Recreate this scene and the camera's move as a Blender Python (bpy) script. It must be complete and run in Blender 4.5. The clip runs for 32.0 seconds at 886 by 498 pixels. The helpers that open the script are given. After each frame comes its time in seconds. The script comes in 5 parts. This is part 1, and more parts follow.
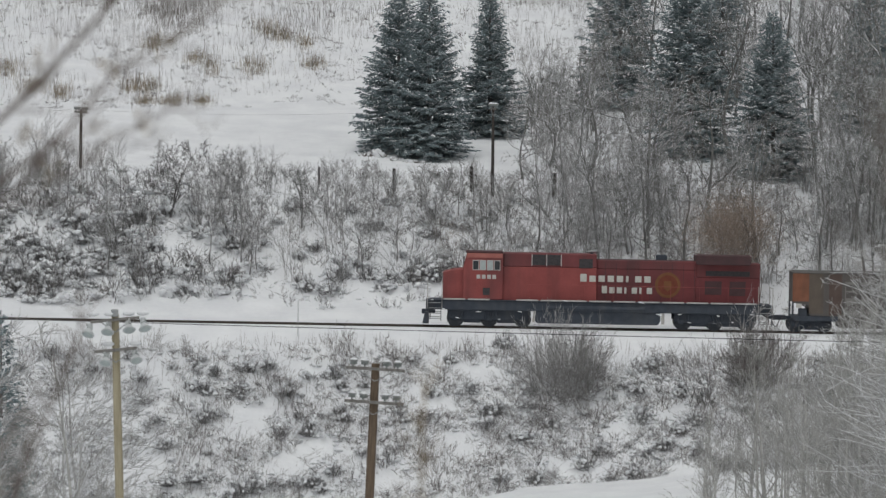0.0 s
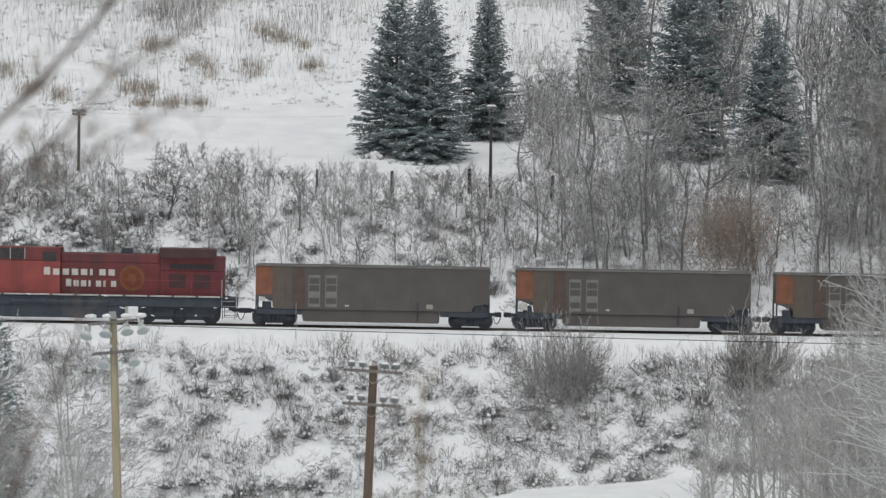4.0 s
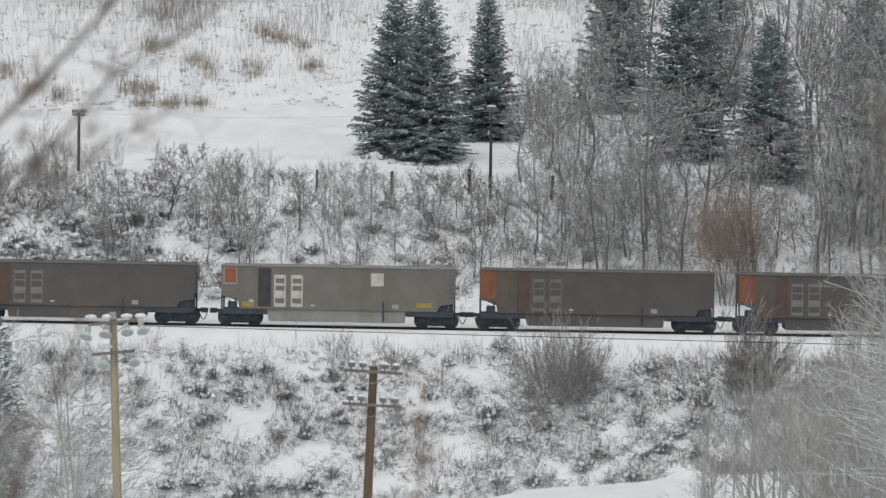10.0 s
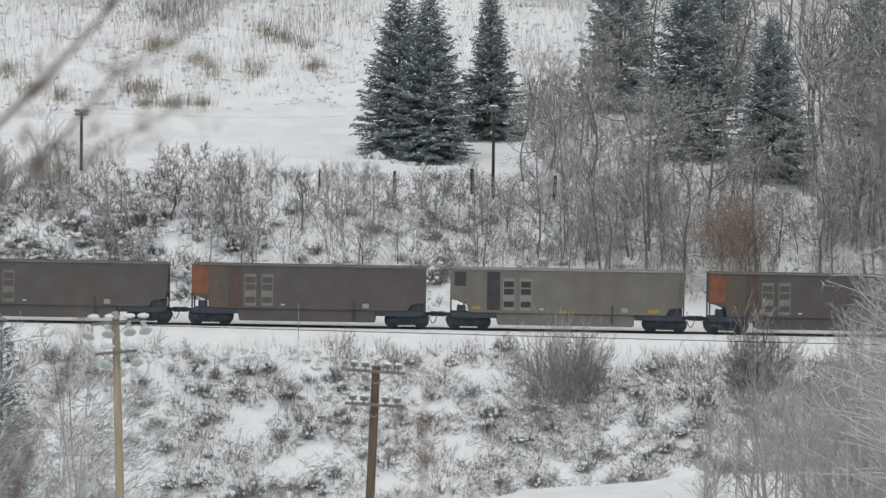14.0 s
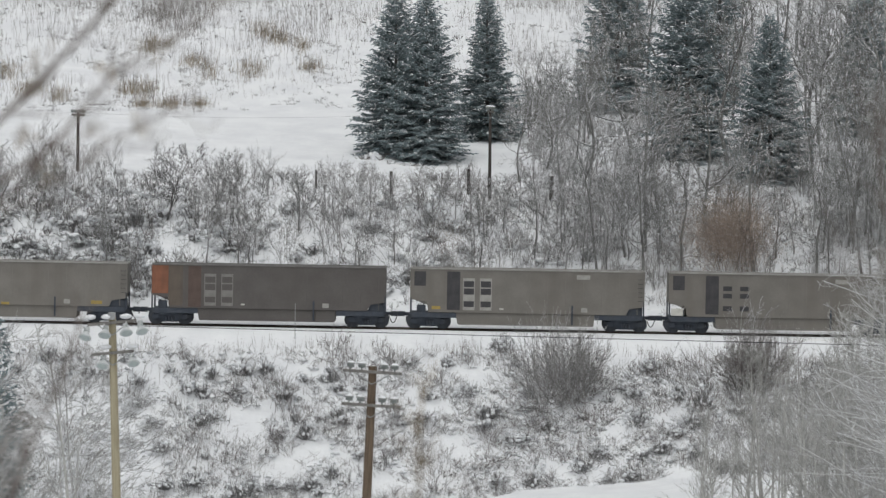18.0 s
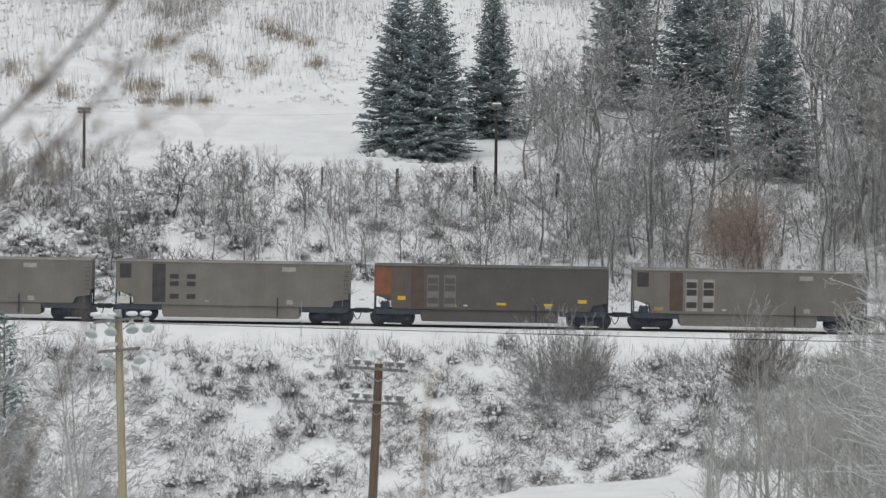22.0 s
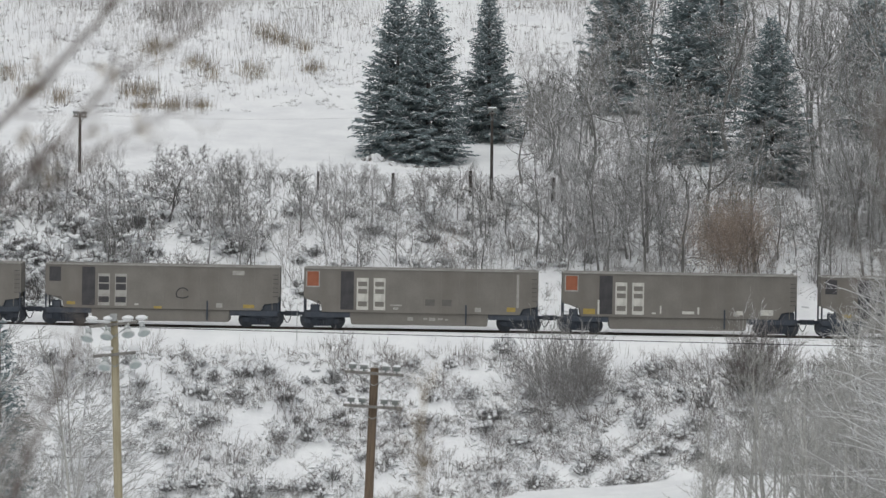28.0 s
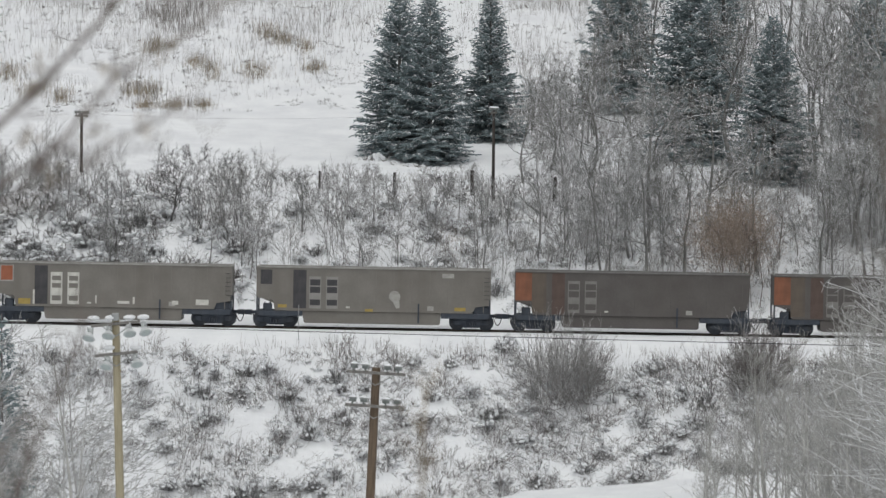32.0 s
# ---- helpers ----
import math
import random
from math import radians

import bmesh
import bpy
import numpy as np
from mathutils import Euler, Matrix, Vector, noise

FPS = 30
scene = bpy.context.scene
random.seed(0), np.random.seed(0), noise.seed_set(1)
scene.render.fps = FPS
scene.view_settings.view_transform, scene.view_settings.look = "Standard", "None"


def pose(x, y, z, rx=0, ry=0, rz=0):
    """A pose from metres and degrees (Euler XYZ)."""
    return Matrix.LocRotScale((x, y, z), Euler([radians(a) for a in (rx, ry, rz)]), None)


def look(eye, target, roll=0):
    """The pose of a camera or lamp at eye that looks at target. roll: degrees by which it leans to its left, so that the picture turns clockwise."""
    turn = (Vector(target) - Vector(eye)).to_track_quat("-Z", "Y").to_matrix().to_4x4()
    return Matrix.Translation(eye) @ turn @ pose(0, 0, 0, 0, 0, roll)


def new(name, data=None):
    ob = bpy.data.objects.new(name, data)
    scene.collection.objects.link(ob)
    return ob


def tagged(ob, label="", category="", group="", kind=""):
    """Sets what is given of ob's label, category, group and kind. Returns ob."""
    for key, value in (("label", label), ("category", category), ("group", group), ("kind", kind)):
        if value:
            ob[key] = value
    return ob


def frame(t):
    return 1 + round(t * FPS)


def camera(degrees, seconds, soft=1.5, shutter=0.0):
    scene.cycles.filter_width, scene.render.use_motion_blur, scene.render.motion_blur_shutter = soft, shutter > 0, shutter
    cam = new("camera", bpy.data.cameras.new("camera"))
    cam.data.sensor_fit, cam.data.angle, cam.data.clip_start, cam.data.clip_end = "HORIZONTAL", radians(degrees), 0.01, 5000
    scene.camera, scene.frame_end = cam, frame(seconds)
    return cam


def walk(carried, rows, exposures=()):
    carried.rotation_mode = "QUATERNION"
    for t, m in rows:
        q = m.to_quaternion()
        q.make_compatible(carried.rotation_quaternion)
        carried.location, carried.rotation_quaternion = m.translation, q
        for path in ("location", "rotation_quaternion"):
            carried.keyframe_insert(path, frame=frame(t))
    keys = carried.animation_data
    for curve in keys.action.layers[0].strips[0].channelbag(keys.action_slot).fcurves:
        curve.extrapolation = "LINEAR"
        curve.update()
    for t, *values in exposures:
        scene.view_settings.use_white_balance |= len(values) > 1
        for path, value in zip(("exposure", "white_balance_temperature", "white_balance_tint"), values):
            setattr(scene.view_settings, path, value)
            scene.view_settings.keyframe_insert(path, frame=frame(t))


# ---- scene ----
LENS = 10.603
EYE = (0.0, -300.0, 12.0)
FOCAL = 8450.0
cam = camera(LENS, 32.0, soft=1.42)
cam.data.dof.use_dof = True
cam.data.dof.focus_distance = 300.0
cam.data.dof.aperture_fstop = 2.2

# small sway of the tripod: seconds, sideways, up
SWAY = [
    (0, 0.0, -4.9), (0.5, 2.9, -2.9), (1, 2.6, 0.2), (1.5, -1.5, -1.4), (2, 0.8, 0.0), (2.5, -2.0, 1.1), (3, -2.0, 2.0),
    (3.5, -2.3, -0.1), (5.5, -7.8, -1.2), (6, -2.0, 1.7), (6.5, 0.1, -1.5), (7, -0.8, -4.0), (7.5, -1.4, -3.1),
    (8, -1.1, 0.0), (8.5, -0.6, 0.2), (9, 0.0, 0.0), (9.5, -0.9, 0.2), (10, -3.6, 0.0), (10.5, 0.1, -3.8), (11, -1.8, -2.9),
    (11.5, -6.3, 3.1), (12, -5.1, 4.6), (12.5, -3.4, 1.6), (13, -1.1, -1.5), (13.5, 2.6, -1.2), (14, 0.9, -0.5)]
SWAY += [
    (14.5, 2.9, -3.1), (16.5, 1.1, 0.0), (17, -0.3, -0.5), (17.5, -0.3, -0.8), (18, -5.1, 0.3), (18.5, -6.6, 0.5),
    (19, -5.4, -2.9), (19.5, -3.4, -2.5), (20, -0.3, -1.7), (20.5, 1.2, -1.8), (21, 5.2, -0.6), (21.5, 7.2, -4.4),
    (22, 5.7, -4.5), (22.5, 4.8, -2.8), (23, 1.1, -0.9), (23.5, 2.5, 1.7), (24, 1.4, 1.7), (24.5, -4.5, 1.6),
    (25, 1.5, 1.7), (25.5, 2.6, 0.8), (27.5, -1.8, 1.6), (28, -1.8, 3.1), (28.5, -1.2, 2.3), (29, -3.6, 2.6)]
SWAY += [(29.5, -1.7, 2.3), (30, -2.0, 3.1), (30.5, -2.0, 0.8), (31, -3.7, 2.8), (31.5, -0.5, 3.2), (32, 1.1, 2.1)]
walk(cam, [(t, pose(*EYE, 90 - 1.342 + math.degrees(b / FOCAL), 0, math.degrees(a / FOCAL))) for t, a, b in SWAY],
     exposures=[(0, -0.25), (1, -0.14), (2, 0.0), (32, 0.0)])

# ---- light: an even overcast winter sky
world = bpy.data.worlds.new("overcast_sky")
scene.world = world
world.use_nodes = True
wn = world.node_tree.nodes
sky = wn.new("ShaderNodeTexSky")
sky.sky_type, sky.sun_disc = "NISHITA", False
sky.sun_elevation, sky.sun_rotation = radians(70), radians(202)
sky.dust_density, sky.air_density = 4.0, 1.0
grey = wn.new("ShaderNodeHueSaturation")
grey.inputs["Saturation"].default_value = 0.09
world.node_tree.links.new(sky.outputs[0], grey.inputs["Color"])
world.node_tree.links.new(grey.outputs[0], wn["Background"].inputs[0])
wn["Background"].inputs[1].default_value = 0.104
sun = new("sun", bpy.data.lights.new("sun", "SUN"))
sun.data.energy, sun.data.angle, sun.data.color = 0.55, radians(60), (0.93, 1.0, 0.97)
sun.matrix_basis = look((-20, -50, 150), (0, 0, 0))


# ---- materials
def mat(name, low, high, scale=3.0, rough=0.7, metal=0.0, bump=0.0, fine=0.0, snow=None, island=0.0, stretch=(1, 1, 1), stain=None):
    """Two tones by noise at two scales; snow: (from, to) of the upward slope on which snow lies."""
    m = bpy.data.materials.new(name)
    m.use_nodes = True
    n, link = m.node_tree.nodes, m.node_tree.links.new
    bsdf = n["Principled BSDF"]
    co = n.new("ShaderNodeTexCoord")
    mp = n.new("ShaderNodeMapping")
    mp.inputs["Scale"].default_value = stretch
    link(co.outputs["Object"], mp.inputs[0])
    a = n.new("ShaderNodeTexNoise")
    a.inputs["Scale"].default_value, a.inputs["Detail"].default_value = scale, 6
    b = n.new("ShaderNodeTexNoise")
    b.inputs["Scale"].default_value, b.inputs["Detail"].default_value = scale * 9, 3
    link(mp.outputs[0], a.inputs["Vector"])
    link(mp.outputs[0], b.inputs["Vector"])
    add = n.new("ShaderNodeMath")
    add.operation = "MULTIPLY_ADD"
    add.inputs[1].default_value = 0.35
    link(b.outputs[0], add.inputs[0])
    link(a.outputs[0], add.inputs[2])
    ramp = n.new("ShaderNodeMapRange")
    ramp.inputs[1].default_value, ramp.inputs[2].default_value = 0.48, 0.86
    link(add.outputs[0], ramp.inputs[0])
    mix = n.new("ShaderNodeMix")
    mix.data_type = "RGBA"
    mix.inputs[6].default_value, mix.inputs[7].default_value = (*low, 1), (*high, 1)
    link(ramp.outputs[0], mix.inputs[0])
    colour = mix.outputs[2]
    if island:
        geo = n.new("ShaderNodeNewGeometry")
        hv = n.new("ShaderNodeHueSaturation")
        mr = n.new("ShaderNodeMapRange")
        mr.inputs[3].default_value, mr.inputs[4].default_value = 1 - island, 1 + island
        link(geo.outputs["Random Per Island"], mr.inputs[0])
        link(mr.outputs[0], hv.inputs["Value"])
        link(colour, hv.inputs["Color"])
        colour = hv.outputs[0]
    if stain:
        st = n.new("ShaderNodeTexNoise")
        st.inputs["Scale"].default_value, st.inputs["Detail"].default_value = stain[1], 5
        ms = n.new("ShaderNodeMapping")
        ms.inputs["Scale"].default_value = (1, 1, 0.12)
        link(co.outputs["Object"], ms.inputs[0])
        link(ms.outputs[0], st.inputs["Vector"])
        rs = n.new("ShaderNodeMapRange")
        rs.inputs[1].default_value, rs.inputs[2].default_value, rs.inputs[4].default_value = 0.48, 0.72, stain[2]
        link(st.outputs[0], rs.inputs[0])
        mx = n.new("ShaderNodeMix")
        mx.data_type = "RGBA"
        mx.inputs[7].default_value = (*stain[0], 1)
        link(rs.outputs[0], mx.inputs[0])
        link(colour, mx.inputs[6])
        colour = mx.outputs[2]
    if snow:
        geo = n.new("ShaderNodeNewGeometry")
        sep = n.new("ShaderNodeSeparateXYZ")
        link(geo.outputs["Normal"], sep.inputs[0])
        ad = n.new("ShaderNodeMath")
        ad.operation = "MULTIPLY_ADD"
        ad.inputs[1].default_value, ad.inputs[2].default_value = 0.9, -0.45
        sn = n.new("ShaderNodeTexNoise")
        sn.inputs["Scale"].default_value, sn.inputs["Detail"].default_value = 2.2, 4
        link(co.outputs["Object"], sn.inputs["Vector"])
        link(sn.outputs[0], ad.inputs[0])
        sm = n.new("ShaderNodeMath")
        link(sep.outputs[2], sm.inputs[0])
        link(ad.outputs[0], sm.inputs[1])
        sr = n.new("ShaderNodeMapRange")
        sr.inputs[1].default_value, sr.inputs[2].default_value = snow[0], snow[1]
        link(sm.outputs[0], sr.inputs[0])
        mx = n.new("ShaderNodeMix")
        mx.data_type = "RGBA"
        mx.inputs[7].default_value = (0.8, 0.81, 0.83, 1)
        link(sr.outputs[0], mx.inputs[0])
        link(colour, mx.inputs[6])
        colour = mx.outputs[2]
    link(colour, bsdf.inputs["Base Color"])
    bsdf.inputs["Roughness"].default_value, bsdf.inputs["Metallic"].default_value = rough, metal
    bsdf.inputs["Specular IOR Level"].default_value = 0.25
    if bump:
        bp = n.new("ShaderNodeBump")
        bp.inputs["Strength"].default_value, bp.inputs["Distance"].default_value = 0.6, bump
        link(add.outputs[0], bp.inputs["Height"])
        link(bp.outputs[0], bsdf.inputs["Normal"])
    return m


SNOW = mat("snow", (0.74, 0.75, 0.77), (0.84, 0.85, 0.86), 0.35, 0.9, bump=0.12)
SNOW_CLUMP = mat("snow_clump", (0.74, 0.75, 0.77), (0.84, 0.85, 0.86), 3.0, 0.9, bump=0.03)
BARK = mat("grey_bark", (0.17, 0.166, 0.160), (0.30, 0.295, 0.288), 4.0, 0.9, snow=(0.18, 0.6), island=0.3)
BARK_DARK = mat("dark_bark", (0.11, 0.105, 0.102), (0.20, 0.19, 0.185), 4.0, 0.9, snow=(0.38, 0.78), island=0.3)
TWIG = mat("brown_twig", (0.19, 0.17, 0.165), (0.31, 0.285, 0.275), 3.0, 0.9, snow=(0.28, 0.68), island=0.35)
FROST = mat("frosted_bark", (0.28, 0.275, 0.265), (0.42, 0.415, 0.405), 3.0, 0.9, snow=(0.05, 0.45), island=0.3)
FROST_WHITE = mat("frost_white_bark", (0.38, 0.375, 0.365), (0.54, 0.535, 0.525), 3.0, 0.9, snow=(0.0, 0.4), island=0.3)
BRANCH = mat("brown_bark", (0.15, 0.125, 0.11), (0.24, 0.205, 0.185), 4.0, 0.9)
POLE_DARK = mat("dark_old_wood", (0.05, 0.043, 0.04), (0.09, 0.078, 0.07), 1.5, 0.9, stretch=(6, 6, 0.5))
TWIG_PALE = mat("pale_twig", (0.25, 0.238, 0.23), (0.37, 0.36, 0.35), 3.0, 0.9, snow=(0.12, 0.6), island=0.35)
LIMB = mat("snowy_limb", (0.15, 0.148, 0.140), (0.26, 0.258, 0.248), 4.0, 0.9, snow=(0.38, 0.62), island=0.3)
HAZEL = mat("fine_grey_twig", (0.34, 0.335, 0.315), (0.47, 0.465, 0.445), 3.0, 0.9, snow=(0.4, 1.1), island=0.25)
SHRUB = mat("dark_shrub_twig", (0.19, 0.186, 0.186), (0.31, 0.306, 0.306), 4.0, 0.9, snow=(0.25, 0.7), island=0.4)
GRASS = mat("dry_grass", (0.29, 0.235, 0.165), (0.42, 0.35, 0.26), 0.6, 0.95, island=0.35)
WEED = mat("dry_weed", (0.20, 0.18, 0.165), (0.31, 0.28, 0.26), 0.6, 0.95, snow=(0.5, 0.9), island=0.35)
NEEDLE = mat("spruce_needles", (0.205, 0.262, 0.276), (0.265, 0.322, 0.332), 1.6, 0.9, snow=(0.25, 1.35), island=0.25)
RUSSET = mat("russet_leaves", (0.40, 0.33, 0.28), (0.50, 0.41, 0.345), 2.0, 0.9, island=0.35)
POLE_PALE = mat("pale_wood", (0.32, 0.28, 0.185), (0.45, 0.40, 0.285), 1.5, 0.8, bump=0.01, stretch=(6, 6, 0.5))
POLE_BROWN = mat("brown_wood", (0.10, 0.075, 0.055), (0.19, 0.14, 0.10), 1.5, 0.85, bump=0.01, stretch=(6, 6, 0.5))
POLE_GREY = mat("grey_wood", (0.16, 0.15, 0.14), (0.28, 0.27, 0.25), 1.5, 0.85, bump=0.01, stretch=(6, 6, 0.5))
STEEL = mat("galvanised_steel", (0.30, 0.31, 0.31), (0.42, 0.43, 0.43), 3.0, 0.45, 0.5)
LAMP_SHELL = mat("white_lamp_shell", (0.48, 0.50, 0.50), (0.62, 0.64, 0.64), 3.0, 0.4)
LAMP_GLASS = mat("pale_green_glass", (0.38, 0.43, 0.425), (0.48, 0.53, 0.525), 3.0, 0.2)
CERAMIC = mat("grey_insulator", (0.17, 0.19, 0.185), (0.28, 0.30, 0.29), 5.0, 0.3)
RAIL = mat("rusty_rail", (0.045, 0.040, 0.036), (0.10, 0.08, 0.065), 3.0, 0.6, 0.3)
BLACK = mat("black_running_gear", (0.049, 0.059, 0.077), (0.073, 0.085, 0.104), 2.0, 0.65, stain=((0.11, 0.11, 0.11), 1.3, 0.4))
IRON = mat("worn_wheel_iron", (0.050, 0.057, 0.070), (0.080, 0.086, 0.096), 4.0, 0.6, 0.1)
RED = mat("red_locomotive_paint", (0.265, 0.068, 0.064), (0.34, 0.090, 0.083), 0.9, 0.55, stain=((0.145, 0.055, 0.056), 0.7, 0.8))
SALMON = mat("salmon_red", (0.34, 0.12, 0.10), (0.42, 0.16, 0.135), 1.5, 0.6)
RED_REAR = mat("grimy_red_paint", (0.165, 0.044, 0.047), (0.215, 0.056, 0.059), 0.9, 0.6, stain=((0.115, 0.047, 0.050), 0.7, 0.8))
RED_DUSTY = mat("dusty_red_roof", (0.074, 0.046, 0.048), (0.105, 0.057, 0.060), 1.5, 0.75)
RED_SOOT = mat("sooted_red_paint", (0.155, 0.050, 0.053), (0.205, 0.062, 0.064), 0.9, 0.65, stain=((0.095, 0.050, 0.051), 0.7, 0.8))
GRILLE = mat("dark_grille", (0.042, 0.040, 0.044), (0.075, 0.068, 0.07), 8.0, 0.7)
WHITE = mat("worn_white_paint", (0.42, 0.40, 0.38), (0.60, 0.585, 0.56), 4.0, 0.6)
GLASS = mat("dark_cab_glass", (0.03, 0.035, 0.04), (0.06, 0.065, 0.07), 2.0, 0.06)
GOLD = mat("faded_gold_paint", (0.175, 0.078, 0.036), (0.225, 0.105, 0.046), 3.0, 0.6)
MAROON = mat("maroon_paint", (0.16, 0.045, 0.03), (0.20, 0.06, 0.033), 3.0, 0.6)
TAN_SIDE = mat("dusty_aluminium", (0.190, 0.178, 0.160), (0.232, 0.219, 0.198), 0.8, 0.6, 0.1, stain=((0.160, 0.142, 0.122), 0.8, 0.5))
DARK_SIDE = mat("soot_brown_steel", (0.107, 0.098, 0.093), (0.135, 0.125, 0.119), 0.8, 0.7, 0.0, stain=((0.120, 0.108, 0.099), 0.8, 0.5))
SOOT_RIM = mat("sooty_rim", (0.17, 0.165, 0.158), (0.24, 0.233, 0.225), 2.0, 0.6)
TUB = mat("bare_grey_tub", (0.28, 0.273, 0.262), (0.36, 0.353, 0.34), 1.0, 0.55, 0.15, stain=((0.17, 0.16, 0.14), 0.8, 0.5))
TAN_RIM = mat("bare_aluminium_rim", (0.30, 0.29, 0.27), (0.42, 0.41, 0.39), 2.0, 0.5, 0.2)
ORANGE = mat("orange_panel", (0.29, 0.105, 0.06), (0.365, 0.135, 0.078), 2.0, 0.65, stain=((0.22, 0.08, 0.05), 1.2, 0.5))
ORANGE_OLD = mat("sooty_orange_panel", (0.215, 0.096, 0.060), (0.28, 0.122, 0.075), 2.0, 0.75, stain=((0.15, 0.09, 0.065), 1.2, 0.7))
RUST = mat("rust_brown_panel", (0.098, 0.072, 0.063), (0.135, 0.098, 0.084), 1.5, 0.75)
BROWN_PANEL = mat("brown_faded_panel", (0.124, 0.103, 0.086), (0.154, 0.127, 0.104), 1.5, 0.75, stain=((0.09, 0.08, 0.07), 1.0, 0.7))
SMEAR = mat("dark_smear", (0.125, 0.120, 0.112), (0.16, 0.153, 0.143), 2.5, 0.75)
SLATE = mat("slate_panel", (0.050, 0.050, 0.055), (0.085, 0.082, 0.085), 1.5, 0.7)
MARK = mat("white_marking", (0.50, 0.49, 0.45), (0.66, 0.65, 0.60), 3.0, 0.65, stain=((0.25, 0.23, 0.20), 1.5, 0.5))
MARK_DIM = mat("pale_dusty_marking", (0.255, 0.247, 0.232), (0.31, 0.30, 0.282), 3.0, 0.7)
MARK_DULL = mat("dull_marking", (0.165, 0.158, 0.148), (0.215, 0.208, 0.195), 3.0, 0.7)
MARK_MID = mat("dusty_marking", (0.195, 0.188, 0.177), (0.25, 0.242, 0.228), 3.0, 0.7)
MARK_GREY = mat("greyed_marking", (0.30, 0.29, 0.27), (0.42, 0.41, 0.38), 3.0, 0.7)
YELLOW = mat("yellow_strip", (0.60, 0.40, 0.03), (0.75, 0.52, 0.06), 4.0, 0.5)
YELLOW_OLD = mat("soiled_yellow_strip", (0.33, 0.245, 0.07), (0.42, 0.31, 0.10), 4.0, 0.6)
COAL = mat("coal_dust", (0.02, 0.02, 0.02), (0.05, 0.05, 0.05), 3.0, 0.9)


# ---- mesh tools
def part(name, bm, material, parent=None, label="", at=None):
    """Links a bmesh or a mesh as one object under a thing or a part."""
    if isinstance(bm, bpy.types.Mesh):
        me = bm
    else:
        me = bpy.data.meshes.new(name)
        bm.to_mesh(me)
        bm.free()
        me.materials.append(material)
    ob = new(name, me)
    if parent is not None:
        ob.parent = parent
    if at is not None:
        ob.matrix_basis = at
    if label:
        tagged(ob, label)
    return ob


def empty(name, at=None):
    ob = new(name)
    ob.empty_display_size = 0.3
    if at is not None:
        ob.matrix_basis = at
    return ob


def box(x0, x1, y0, y1, z0, z1, bm=None, bevel=0.0):
    bm = bm or bmesh.new()
    v = [bm.verts.new(p) for p in ((x0, y0, z0), (x1, y0, z0), (x1, y1, z0), (x0, y1, z0), (x0, y0, z1), (x1, y0, z1), (x1, y1, z1), (x0, y1, z1))]
    f = [bm.faces.new([v[i] for i in q]) for q in ((3, 2, 1, 0), (4, 5, 6, 7), (0, 1, 5, 4), (1, 2, 6, 5), (2, 3, 7, 6), (3, 0, 4, 7))]
    if bevel:
        bmesh.ops.bevel(bm, geom=list({e for q in f for e in q.edges}), offset=bevel, segments=1, affect="EDGES")
    return bm


def prism(outline, y0, y1, bm=None, bevel=0.0):
    """An outline in x and z, pulled out from y0 to y1 (the outline runs anticlockwise as seen from -y)."""
    bm = bm or bmesh.new()
    a = [bm.verts.new((x, y0, z)) for x, z in outline]
    b = [bm.verts.new((x, y1, z)) for x, z in outline]
    f = [bm.faces.new(a), bm.faces.new(b[::-1])]
    k = len(a)
    f += [bm.faces.new((a[i], b[i], b[(i + 1) % k], a[(i + 1) % k])) for i in range(k)]
    if bevel:
        bmesh.ops.bevel(bm, geom=list({e for q in f for e in q.edges}), offset=bevel, segments=1, affect="EDGES")
    return bm


def tube(p, q, r0, r1=None, sides=8, bm=None):
    """A round bar from p to q."""
    bm = bm or bmesh.new()
    p, q = Vector(p), Vector(q)
    m = Matrix.Translation((p + q) / 2) @ (q - p).to_track_quat("Z", "Y").to_matrix().to_4x4()
    bmesh.ops.create_cone(bm, cap_ends=True, segments=sides, radius1=r0, radius2=r0 if r1 is None else r1, depth=(q - p).length, matrix=m)
    return bm


MESHES = {}


def shared(name, key, material, build):
    """One mesh for all alike parts."""
    k = (name, key, material.name)
    if k not in MESHES:
        bm = build()
        me = bpy.data.meshes.new(name)
        bm.to_mesh(me)
        bm.free()
        me.materials.append(material)
        MESHES[k] = me
    return MESHES[k]


def bars(segments, material, name, sides=3, ridge=False):
    """A mesh of many tapered bars. segments: rows of x y z, x y z, r, r. ridge: an edge on top, to carry snow on both flanks."""
    s = np.asarray(segments, float)
    a, b, ra, rb = s[:, 0:3], s[:, 3:6], s[:, 6:7], s[:, 7:8]
    d = b - a
    d /= np.maximum(np.linalg.norm(d, axis=1, keepdims=True), 1e-6)
    up = np.where(np.abs(d[:, 2:3]) > 0.9, [[1.0, 0, 0]], [[0, 0, 1.0]])
    u = np.cross(d, up)
    u /= np.linalg.norm(u, axis=1, keepdims=True)
    w = np.cross(u, d)
    n = len(s)
    co = np.zeros((n, 2, sides, 3))
    for i in range(sides):
        ang = 2 * math.pi * i / sides + math.pi / 2 + (0 if ridge else math.pi / sides)
        e = u * math.cos(ang) + w * math.sin(ang)
        co[:, 0, i], co[:, 1, i] = a + e * ra, b + e * rb
    base = (np.arange(n) * 2 * sides)[:, None]
    quads = np.concatenate([base + np.array([[i, (i + 1) % sides, sides + (i + 1) % sides, sides + i]]) for i in range(sides)], 1).reshape(-1, 4)
    return poly_mesh(name, co.reshape(-1, 3), quads, material)


